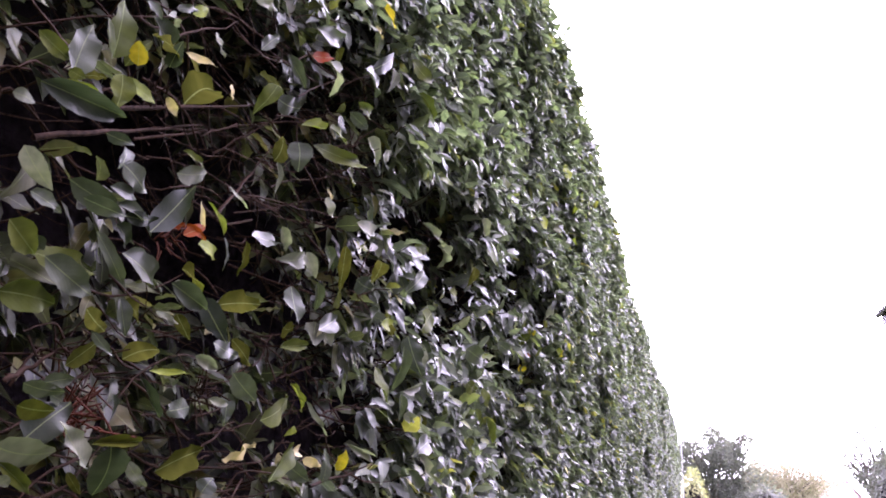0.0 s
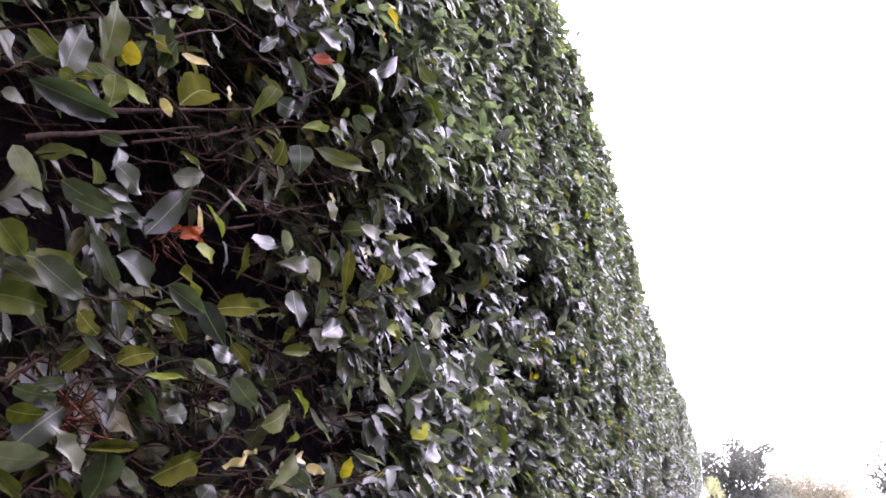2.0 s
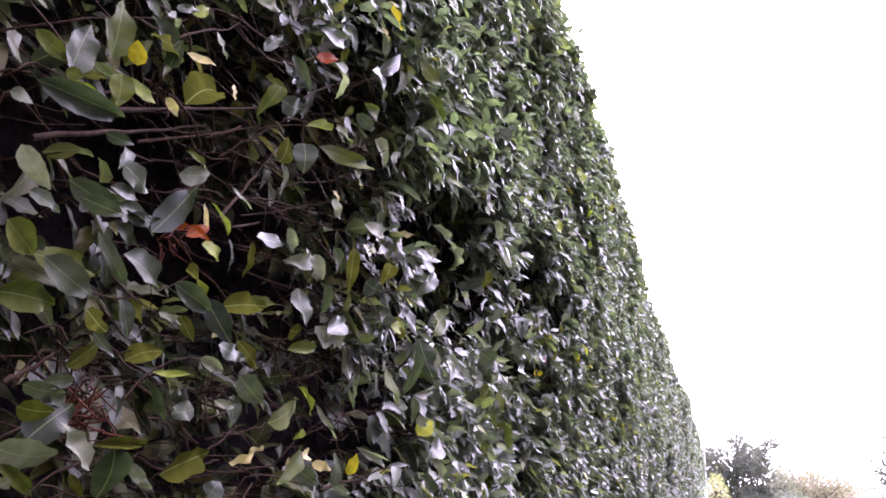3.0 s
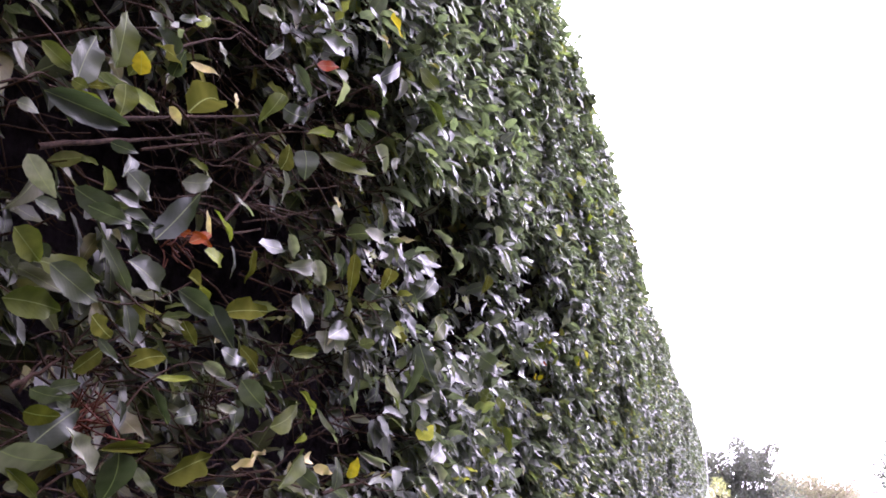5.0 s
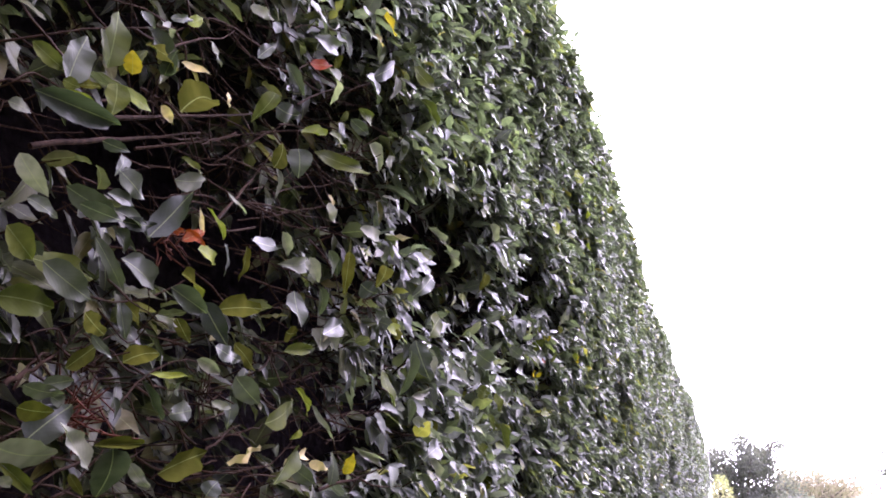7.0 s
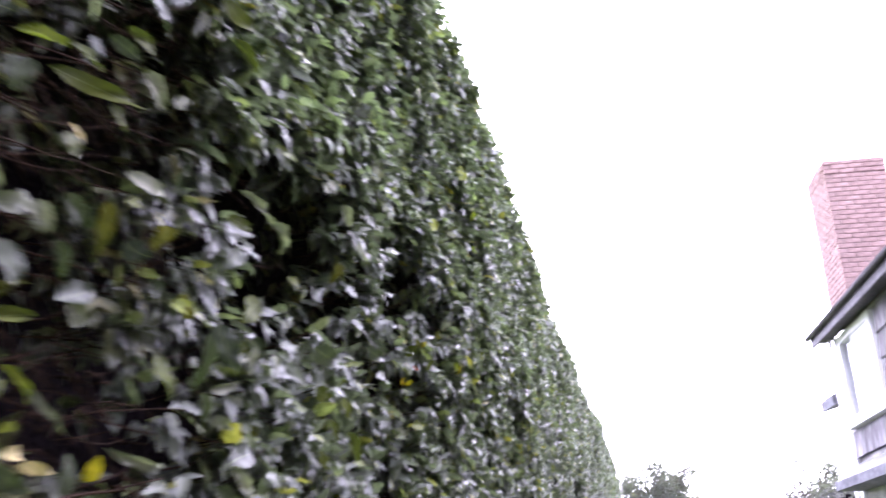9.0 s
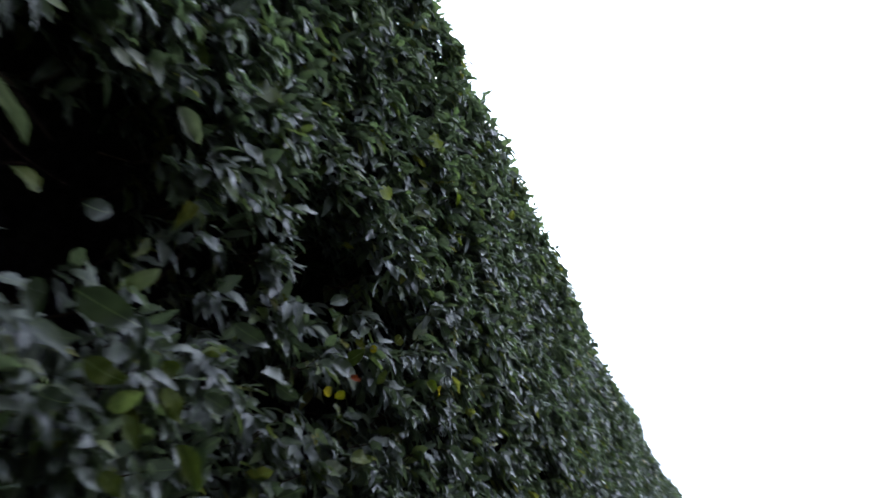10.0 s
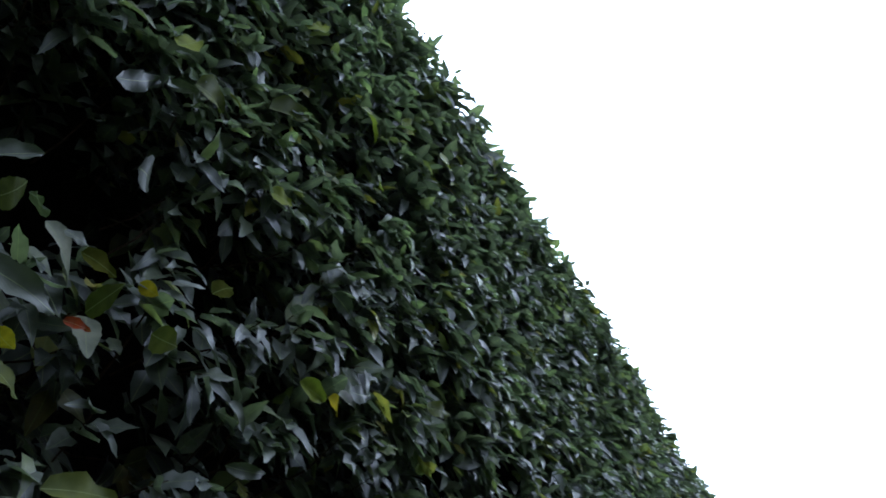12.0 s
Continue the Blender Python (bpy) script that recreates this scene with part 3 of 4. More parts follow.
SPRAY_WEST = [(0.747, 2.083, 0.023, -0.023, 0.009, 7), (0.507, 1.873, 0.098, 0.013, 0.028, 1), (0.499, 1.859, 0.019, 0.003, 0.013, 7), (0.538, 1.891, 0.048, 0.004, 0.014, 4), (0.538, 1.903, 0.013, -0.005, 0.013, 3),
    (0.561, 1.910, 0.022, 0.016, 0.014, 2), (0.518, 1.814, 0.022, -0.035, 0.020, 7), (0.738, 1.913, 0.040, -0.002, 0.009, 3), (0.614, 1.874, 0.023, -0.005, 0.014, 1), (0.652, 1.876, -0.004, -0.025, 0.017, 1),
    (0.786, 2.028, -0.002, -0.020, 0.007, 6), (0.604, 2.025, 0.007, -0.020, 0.012, 1), (0.667, 1.982, -0.015, 0.013, 0.018, 1), (0.643, 1.852, 0.045, -0.011, 0.027, 1), (0.742, 1.886, 0.055, 0.015, 0.025, 7),
    (0.546, 1.781, 0.026, -0.007, 0.016, 1)]
SPRAY_TWIG = [(0.585, 1.810, 0.082, -0.014, 0.026, 1), (0.636, 1.823, 0.050, 0.010, 0.016, 1), (0.595, 1.793, 0.038, -0.007, 0.019, 1), (0.657, 1.812, 0.059, 0.003, 0.016, 1), (0.665, 1.802, 0.053, 0.007, 0.016, 0),
    (0.537, 1.750, 0.037, -0.020, 0.027, 3), (0.569, 1.745, 0.022, -0.012, 0.018, 1), (0.580, 1.732, 0.092, 0.012, 0.026, 3), (0.584, 1.730, 0.073, -0.025, 0.031, 1), (0.553, 1.687, 0.063, 0.013, 0.030, 3),
    (0.647, 1.779, 0.049, -0.053, 0.016, 1), (0.694, 1.770, 0.096, -0.003, 0.032, 1), (0.708, 1.798, 0.047, 0.068, 0.031, 0), (0.672, 1.795, 0.047, -0.003, 0.020, 0), (0.790, 1.767, 0.028, -0.015, 0.016, 7),
    (0.758, 1.754, 0.059, -0.015, 0.026, 1)]
SPRAY_RUST = [(0.795, 1.783, 0.075, 0.008, 0.030, 2), (0.753, 1.825, 0.025, 0.006, 0.010, 8), (0.772, 1.818, 0.032, 0.023, 0.014, 8), (0.777, 1.834, 0.026, -0.009, 0.010, 8), (0.800, 1.817, 0.072, 0.004, 0.019, 4),
    (0.805, 1.837, -0.007, 0.035, 0.006, 6), (0.830, 1.905, 0.027, -0.021, 0.006, 7), (0.845, 1.844, -0.020, 0.039, 0.008, 4), (0.649, 1.695, 0.032, -0.022, 0.027, 2), (0.707, 1.723, 0.009, -0.039, 0.017, 1),
    (0.712, 1.721, 0.045, -0.007, 0.020, 2), (0.746, 1.717, 0.027, -0.006, 0.008, 7), (0.833, 1.758, 0.030, -0.050, 0.030, 0), (0.869, 1.757, 0.082, 0.034, 0.030, 2), (0.784, 1.724, 0.004, -0.026, 0.017, 2),
    (0.647, 1.636, 0.024, 0.031, 0.018, 2)]
SPRAY_FOOT = [(0.664, 1.675, 0.020, -0.022, 0.010, 1), (0.725, 1.658, 0.035, 0.033, 0.024, 2), (0.600, 1.611, 0.031, -0.012, 0.017, 1), (0.619, 1.614, 0.022, 0.009, 0.015, 1), (0.646, 1.608, 0.032, -0.006, 0.013, 1),
    (0.630, 1.563, 0.035, 0.043, 0.037, 0), (0.594, 1.589, 0.025, -0.007, 0.021, 2), (0.706, 1.544, -0.058, 0.030, 0.023, 7), (0.600, 1.554, 0.058, -0.021, 0.038, 7), (0.612, 1.540, 0.060, -0.027, 0.014, 3),
    (0.616, 1.528, 0.013, -0.009, 0.011, 7), (0.740, 1.567, 0.017, -0.048, 0.038, 1), (0.771, 1.555, 0.032, -0.031, 0.014, 7), (0.707, 1.566, 0.079, 0.012, 0.013, 2), (0.813, 1.643, 0.024, 0.008, 0.016, 1),
    (0.879, 1.630, -0.046, -0.014, 0.025, 1)]
SPRAY_TOP = [(0.886, 1.641, 0.039, -0.005, 0.011, 7), (0.826, 1.547, 0.091, 0.042, 0.033, 2), (0.697, 1.537, 0.011, -0.021, 0.010, 2), (0.945, 1.529, 0.011, 0.022, 0.028, 1), (0.768, 1.654, 0.060, 0.006, 0.008, 4),
    (0.847, 1.687, 0.038, -0.007, 0.016, 7), (0.874, 1.710, 0.050, -0.015, 0.023, 1), (0.766, 1.647, 0.053, -0.037, 0.010, 1), (0.737, 1.623, 0.012, -0.022, 0.009, 1), (0.796, 2.168, 0.051, 0.013, 0.015, 7),
    (0.862, 2.167, 0.012, 0.032, 0.014, 1), (0.832, 2.107, 0.019, 0.039, 0.017, 1), (0.937, 2.267, 0.097, 0.002, 0.032, 1), (0.953, 2.222, 0.104, 0.030, 0.025, 1), (0.960, 2.176, 0.044, 0.019, 0.017, 8),
    (1.036, 2.233, 0.032, -0.002, 0.029, 2)]
SPRAY_HIGH = [(0.898, 2.134, 0.047, -0.015, 0.014, 1), (0.923, 2.158, 0.031, -0.039, 0.018, 1), (1.026, 2.206, 0.094, 0.007, 0.021, 7), (1.104, 2.384, 0.055, -0.016, 0.013, 1), (1.182, 2.414, 0.081, 0.010, 0.038, 5),
    (1.193, 2.385, 0.041, 0.002, 0.011, 6), (1.282, 2.373, -0.071, -0.073, 0.033, 1), (1.177, 2.285, 0.093, 0.002, 0.032, 1), (1.360, 2.414, 0.091, -0.015, 0.032, 3), (0.904, 2.095, -0.022, -0.048, 0.025, 3),
    (0.904, 2.073, 0.058, -0.001, 0.029, 1), (0.966, 2.061, 0.079, 0.036, 0.014, 4), (1.147, 2.200, 0.076, -0.005, 0.019, 3), (1.099, 2.147, -0.005, -0.044, 0.023, 1), (1.115, 2.161, 0.050, -0.012, 0.022, 1),
    (1.053, 2.103, 0.051, -0.000, 0.019, 3)]
SPRAY_MIDDLE = [(0.934, 1.989, 0.018, 0.040, 0.027, 2), (0.996, 2.050, -0.002, -0.043, 0.040, 1), (1.045, 2.069, 0.161, 0.033, 0.025, 3), (1.199, 2.155, 0.057, -0.018, 0.029, 7), (1.287, 2.163, 0.050, 0.017, 0.022, 7),
    (1.384, 2.348, 0.090, -0.012, 0.022, 3), (0.948, 1.995, 0.008, -0.045, 0.012, 7), (1.082, 1.993, 0.019, -0.026, 0.018, 7), (1.095, 2.013, 0.035, -0.011, 0.009, 6), (1.158, 2.075, 0.047, -0.001, 0.026, 3),
    (1.209, 1.997, 0.108, 0.009, 0.023, 7), (0.980, 1.906, 0.042, -0.025, 0.017, 7), (0.916, 1.870, 0.073, 0.009, 0.023, 1), (1.048, 1.881, -0.047, -0.033, 0.026, 7), (1.050, 1.900, 0.042, -0.041, 0.016, 7),
    (1.086, 1.903, 0.022, -0.035, 0.020, 7)]
SPRAY_PALE = [(1.108, 1.920, 0.041, -0.030, 0.020, 1), (1.166, 1.930, 0.021, -0.028, 0.017, 1), (1.212, 1.956, -0.017, -0.076, 0.023, 2), (1.243, 1.967, -0.038, -0.023, 0.016, 3), (0.863, 1.847, 0.038, -0.031, 0.014, 1),
    (0.906, 1.858, 0.009, -0.045, 0.013, 2), (1.055, 1.838, 0.003, -0.056, 0.038, 1), (1.137, 1.868, 0.034, -0.038, 0.019, 1), (1.232, 1.901, 0.042, -0.019, 0.034, 1), (1.145, 1.790, 0.069, 0.036, 0.034, 1),
    (1.314, 1.873, 0.046, -0.020, 0.025, 1), (1.403, 1.842, 0.011, 0.047, 0.039, 2), (1.371, 1.856, 0.080, 0.009, 0.026, 4), (1.490, 2.102, 0.110, -0.012, 0.017, 7), (1.477, 2.048, 0.101, 0.003, 0.021, 3),
    (1.541, 2.007, -0.061, -0.055, 0.030, 1)]
SPRAY_LOW = [(1.651, 1.950, -0.069, -0.055, 0.044, 3), (1.320, 1.961, -0.024, -0.040, 0.027, 2), (1.030, 1.767, 0.027, -0.006, 0.026, 2), (1.055, 1.743, 0.055, 0.017, 0.019, 3), (1.180, 1.804, 0.030, -0.026, 0.017, 7),
    (0.932, 1.728, 0.044, -0.025, 0.022, 2), (0.929, 1.681, 0.039, -0.035, 0.032, 1), (0.944, 1.658, -0.005, -0.041, 0.019, 1), (1.017, 1.631, 0.100, 0.035, 0.034, 3), (1.089, 1.695, 0.072, -0.027, 0.011, 4),
    (1.131, 1.676, 0.062, -0.044, 0.009, 7), (1.135, 1.638, -0.011, -0.018, 0.013, 4), (0.955, 1.572, 0.084, 0.017, 0.015, 6), (1.103, 1.609, -0.065, -0.057, 0.026, 3), (1.115, 1.598, 0.058, 0.010, 0.018, 6),
    (1.144, 1.589, 0.038, -0.005, 0.015, 6)]
SPRAY_BASE = [(1.095, 1.584, 0.054, -0.032, 0.025, 1), (1.260, 1.581, -0.011, 0.031, 0.021, 5), (1.228, 1.561, 0.004, 0.044, 0.025, 1), (1.285, 1.629, 0.189, -0.021, 0.015, 7), (1.350, 1.772, 0.011, -0.064, 0.035, 3),
    (1.463, 1.833, 0.030, -0.083, 0.027, 1), (1.526, 1.870, 0.013, -0.079, 0.049, 1), (1.507, 1.752, 0.082, 0.031, 0.019, 7), (1.481, 1.742, 0.017, -0.046, 0.020, 1), (1.537, 1.712, 0.081, -0.006, 0.021, 7),
    (1.664, 1.671, -0.104, -0.022, 0.041, 0), (1.578, 1.639, 0.082, -0.049, 0.024, 7), (1.710, 1.640, 0.141, -0.025, 0.029, 1), (1.546, 1.604, 0.091, -0.040, 0.026, 1), (1.059, 1.597, -0.032, 0.004, 0.019, 1),
    (1.617, 2.096, 0.160, 0.010, 0.021, 7)]
SPRAY_HOLLOW = [(2.205, 2.484, 0.10, 0.09, 0.045, 3), (2.002, 2.306, 0.071, -0.021, 0.034, 7), (1.908, 2.326, 0.047, -0.014, 0.025, 7), (2.197, 2.361, 0.071, 0.000, 0.029, 1), (1.821, 2.273, 0.038, -0.006, 0.020, 7),
    (1.849, 2.295, 0.040, -0.006, 0.022, 7), (1.849, 2.032, 0.058, 0.004, 0.031, 1), (1.785, 2.022, -0.037, 0.003, 0.027, 3), (1.874, 1.919, 0.11, -0.009, 0.045, 1), (1.991, 1.924, 0.069, -0.018, 0.036, 1),
    (1.924, 1.843, 0.073, -0.024, 0.034, 3), (2.009, 1.790, 0.037, -0.038, 0.030, 3), (2.101, 1.902, 0.079, -0.021, 0.032, 3), (2.098, 1.857, 0.036, -0.042, 0.031, 3), (2.211, 1.881, 0.071, -0.018, 0.030, 1)]
SPRAY_BELOW = [(2.372, 1.971, 0.10, 0.008, 0.036, 1), (2.453, 1.974, 0.075, -0.024, 0.028, 1), (2.635, 2.080, 0.10, 0.005, 0.036, 1), (2.245, 2.017, 0.09, -0.013, 0.031, 1), (1.800, 1.895, 0.041, -0.013, 0.040, 1),
    (1.856, 1.777, 0.051, -0.014, 0.032, 1), (2.146, 1.783, 0.062, -0.055, 0.034, 3), (2.198, 1.795, 0.063, -0.049, 0.023, 1), (2.016, 1.715, 0.052, -0.020, 0.026, 3), (2.629, 2.016, 0.05, 0.005, 0.023, 5),
    (2.750, 2.174, 0.05, 0.005, 0.025, 2), (3.230, 2.212, 0.08, 0.010, 0.030, 7), (2.304, 2.002, 0.012, 0.048, 0.028, 3)]
SPRAY_GREEN = [(2.762, 2.558, 0.043, 0.057, 0.037, 4), (2.811, 2.522, 0.083, 0.047, 0.046, 3), (2.990, 2.855, 0.05, 0.08, 0.045, 4), (2.965, 2.626, 0.084, 0.054, 0.045, 3), (3.171, 2.815, 0.073, 0.004, 0.026, 4),
    (3.312, 2.891, 0.06, 0.06, 0.04, 4), (3.460, 2.926, 0.075, 0.024, 0.045, 4), (2.996, 2.454, 0.040, 0.014, 0.031, 4), (3.238, 2.671, 0.040, 0.010, 0.035, 4), (3.157, 2.354, 0.053, -0.018, 0.030, 1),
    (3.205, 2.361, 0.079, -0.005, 0.025, 1), (3.136, 2.247, 0.09, 0.03, 0.028, 1), (3.249, 2.224, 0.049, 0.003, 0.032, 1), (3.130, 2.185, 0.059, -0.005, 0.030, 4), (3.194, 2.188, 0.039, -0.006, 0.025, 5)]
SPRAY_LATE = [(3.478, 2.300, 0.07, 0.021, 0.033, 3), (2.841, 2.191, 0.025, -0.010, 0.021, 5), (2.764, 2.090, 0.025, 0.000, 0.014, 8), (2.687, 2.031, 0.018, -0.019, 0.023, 5), (2.700, 2.002, 0.047, -0.007, 0.026, 3),
    (2.866, 2.123, 0.039, 0.001, 0.037, 3), (3.019, 2.104, 0.040, -0.015, 0.024, 1), (2.693, 2.409, 0.08, 0.065, 0.028, 1), (2.610, 2.206, 0.042, 0.033, 0.028, 1), (2.768, 2.313, 0.041, 0.014, 0.047, 1),
    (2.719, 2.182, 0.027, -0.005, 0.018, 1), (3.042, 2.027, 0.09, 0.014, 0.021, 1), (2.801, 1.908, 0.084, 0.028, 0.033, 3), (2.630, 2.161, 0.028, 0.019, 0.034, 3), (2.945, 2.232, 0.025, 0.035, 0.029, 2)]

count = 0
for group in (SPRAY_CROWN, SPRAY_WEST, SPRAY_TWIG, SPRAY_RUST, SPRAY_FOOT, SPRAY_TOP, SPRAY_HIGH, SPRAY_MIDDLE, SPRAY_PALE, SPRAY_LOW, SPRAY_BASE,
              SPRAY_HOLLOW, SPRAY_BELOW, SPRAY_GREEN, SPRAY_LATE):
    for y, z, dy, dz, w, tint in group:
        leaf_object(y, z, dy, dz, w, tint, rng.uniform(-0.005, 0.02), rng.uniform(0.0, 0.7), rng.uniform(0.0, 0.025), count)
        count += 1

# the other leaves of the front row
P, A, N, S, _ = shoots(rng, 1.5, 2.9, 1.5, 2.6, 90, 3)
for i in range(min(len(P), 300 - count)):
    tint = int(rng.choice([0, 0, 1, 1, 1, 2, 3, 7]))
    y, z = P[i, 1], P[i, 2]
    leaf_object(y, z, *(unit(A[i])[1:] * S[i]), S[i] * 0.42, tint, unit(A[i])[0] * S[i] * 0.6, 0.5, -0.045, i)


def dead_cluster(y, z, spread, sticks, mat, seed):
    """A tuft of dead leaf stalks."""
    r = np.random.default_rng(seed)
    d = unit(np.stack([r.uniform(0.1, 0.8, sticks), r.normal(0, 0.7, sticks), r.normal(0.1, 0.7, sticks)], -1))
    o = np.array([float(face_x(np.array(y), np.array(z))) - 0.02, y, z]) + r.normal(0, spread * 0.35, (sticks, 3)) * np.array([0.5, 1, 1])
    L = r.uniform(0.5, 1.2, sticks)[:, None] * spread
    p = np.stack([o, o + d * L * 0.5 + r.normal(0, 0.002, (sticks, 3)), o + d * L], 1)
    v, t = tubes(p, np.tile([0.0013, 0.0011, 0.0008], (sticks, 1)), 4)
    return link("dead_tuft", array_mesh("dead_tuft", v, t), mat, hedge, "tuft of dead reddish leaf stalks")


dead_cluster(0.71, 1.60, 0.045, 46, RED_TWIG, 1)
dead_cluster(0.70, 1.655, 0.035, 22, TWIG, 2)
dead_cluster(0.775, 1.825, 0.028, 26, RED_TWIG, 3)
dead_cluster(1.20, 2.13, 0.04, 20, TWIG, 4)
dead_cluster(0.92, 1.66, 0.04, 24, TWIG, 5)
dead_cluster(1.33, 1.92, 0.05, 22, TWIG, 6)
dead_cluster(0.70, 1.975, 0.03, 18, TWIG, 7)


# ---- the house across the garden ----
HOUSE_TURN = 4.3
house = thing("house", "two storey house clad in weathered grey shakes with brick chimney", "house", at=(2.95, 13.45, 0), turn=HOUSE_TURN)
# local: x goes into the house, y towards the far side; the long wall runs from y = 0 to y = -LONG
# LONG includes an unseen stretch added to keep sky light off the near hedge
LONG, DEEP, EAVE = 17.0, 6.5, 4.86
WINDOWS = [(-1.74, -0.22, 3.50, 4.78), (-4.5, -3.30, 3.98, 4.76), (-8.6, -7.4, 3.6, 4.76)]
ys = sorted({-LONG, 0.0, *[w[0] for w in WINDOWS], *[w[1] for w in WINDOWS]})
for a, b in zip(ys, ys[1:]):
    hole = [w for w in WINDOWS if w[0] <= a and b <= w[1]]
    spans = [(0, hole[0][2]), (hole[0][3], EAVE)] if hole else [(0, EAVE)]
    for z0, z1 in spans:
        part("wall", box(bmesh.new(), 0.03, 0.25, a, b, z0, z1), RENDERED, house)
bm = bmesh.new()
box(bm, 0.03, DEEP, -0.25, -0.003, 0, EAVE)
part("wall", bm, RENDERED, house)
bm = bmesh.new()
box(bm, DEEP - 0.25, DEEP, -LONG, -0.253, 0, EAVE)
part("wall", bm, RENDERED, house)
bm = bmesh.new()
box(bm, 0.253, DEEP - 0.253, -LONG, -LONG + 0.25, 0, EAVE)
part("wall", bm, RENDERED, house)
# roof: two pitched slabs with an overhang, soffit and fascia
OVER, RISE = 0.27, 2.4
for s in (0, 1):
    bm = bmesh.new()
    xa, xb = (-OVER, DEEP / 2) if s == 0 else (DEEP / 2, DEEP + OVER)
    za, zb = (EAVE + 0.03, EAVE + RISE) if s == 0 else (EAVE + RISE, EAVE + 0.03)
    vs = [bm.verts.new(c) for c in ((xa, -LONG - 0.2, za), (xb, -LONG - 0.2, zb), (xb, 0.25, zb), (xa, 0.25, za), (xa, -LONG - 0.2, za + 0.08), (xb, -LONG - 0.2, zb + 0.08), (xb, 0.25, zb + 0.08), (xa, 0.25, za + 0.08))]
    for f in ((0, 1, 2, 3), (7, 6, 5, 4), (0, 4, 5, 1), (1, 5, 6, 2), (2, 6, 7, 3), (3, 7, 4, 0)):
        bm.faces.new([vs[i] for i in f])
    bmesh.ops.recalc_face_normals(bm, faces=bm.faces)
    part("roof", bm, ROOF, house, "dark slate roof slope")
for yg in (-LONG + 0.1, -0.12):
    bm = bmesh.new()
    vs = [bm.verts.new(c) for c in ((0.05, yg - 0.1, EAVE), (DEEP - 0.05, yg - 0.1, EAVE), (DEEP / 2, yg - 0.1, EAVE + RISE - 0.03), (0.05, yg + 0.1, EAVE), (DEEP - 0.05, yg + 0.1, EAVE), (DEEP / 2, yg + 0.1, EAVE + RISE - 0.03))]
    for f in ((0, 1, 2), (5, 4, 3), (0, 3, 4, 1), (1, 4, 5, 2), (2, 5, 3, 0)):
        bm.faces.new([vs[i] for i in f])
    bmesh.ops.recalc_face_normals(bm, faces=bm.faces)
    part("gable", bm, RENDERED, house)
bm = bmesh.new()
box(bm, -OVER + 0.03, -0.003, -LONG - 0.18, 0.22, EAVE - 0.02, EAVE + 0.02, 0.004)
part("soffit", bm, DARK_WOOD, house)
bm = bmesh.new()
box(bm, -OVER - 0.01, -OVER + 0.026, -LONG - 0.19, 0.24, EAVE - 0.10, EAVE + 0.12, 0.006)
part("fascia", bm, DARK_WOOD, house)


def half_pipe(y0, y1, x, z, r):
    bm = bmesh.new()
    ang = [math.pi + math.pi * i / 8 for i in range(9)]
    loops = []
    for y in (y0, y1):
        loops.append(([bm.verts.new((x + r * math.cos(a), y, z + r * math.sin(a))) for a in ang], [bm.verts.new((x + (r - 0.008) * math.cos(a), y, z + (r - 0.008) * math.sin(a))) for a in ang]))
    (o0, i0), (o1, i1) = loops
    for k in range(8):
        bm.faces.new((o0[k], o0[k + 1], o1[k + 1], o1[k]))
        bm.faces.new((i0[k + 1], i0[k], i1[k], i1[k + 1]))
        bm.faces.new((o0[k + 1], o0[k], i0[k], i0[k + 1]))
        bm.faces.new((o1[k], o1[k + 1], i1[k + 1], i1[k]))
    return bm


part("gutter", half_pipe(-LONG - 0.2, 0.26, -OVER - 0.055, EAVE + 0.07, 0.045), DARK_WOOD, house, "dark half-round rain gutter")
v, t = tubes([[(-0.05, 0.05, EAVE - 0.02), (-0.05, 0.05, 3.0), (-0.05, 0.05, 1.5), (-0.05, 0.05, 0.0)]], [[0.034] * 4], 10)
link("downpipe", array_mesh("downpipe", v, t), WHITE, house, "pale rainwater downpipe")
bm = bmesh.new()
box(bm, -0.022, 0.026, -0.10, 0.0, 0.1, EAVE - 0.024, 0.004)
part("corner_board", bm, WHITE, house)


def window(y0, y1, z0, z1):
    """Two-light casement with a broad white surround."""
    w = new("window")
    w.parent = house
    bm = bmesh.new()
    b = 0.10
    for q in ((y0, y0 + b, z0, z1), (y1 - b, y1, z0, z1), (y0 + b, y1 - b, z1 - b, z1), (y0 + b, y1 - b, z0, z0 + b)):
        box(bm, -0.045, 0.10, *q, 0.006)
    part("window_frame", bm, WHITE, w)
    bm = bmesh.new()
    box(bm, -0.085, 0.06, y0 - 0.05, y1 + 0.05, z0 - 0.05, z0 - 0.003, 0.006)
    part("window_sill", bm, WHITE, w)
    mid = y0 + (y1 - y0) * 0.62
    bm = bmesh.new()
    box(bm, -0.01, 0.07, mid - 0.012, mid + 0.012, z0 + b, z1 - b, 0.003)
    part("mullion", bm, WHITE, w)
    for a, c in ((y0 + b, mid - 0.012), (mid + 0.012, y1 - b)):
        bm = bmesh.new()
        box(bm, 0.02, 0.03, a, c, z0 + b, z1 - b)
        part("pane", bm, GLASS, w).visible_shadow = False
    # white panel added outside the glass, painting this pane's bright reflection
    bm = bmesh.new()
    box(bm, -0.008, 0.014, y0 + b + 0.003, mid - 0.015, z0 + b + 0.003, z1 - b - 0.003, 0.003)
    part("shutter", bm, WHITE, w, "white panel painting the bright look of the pane")


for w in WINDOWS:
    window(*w)
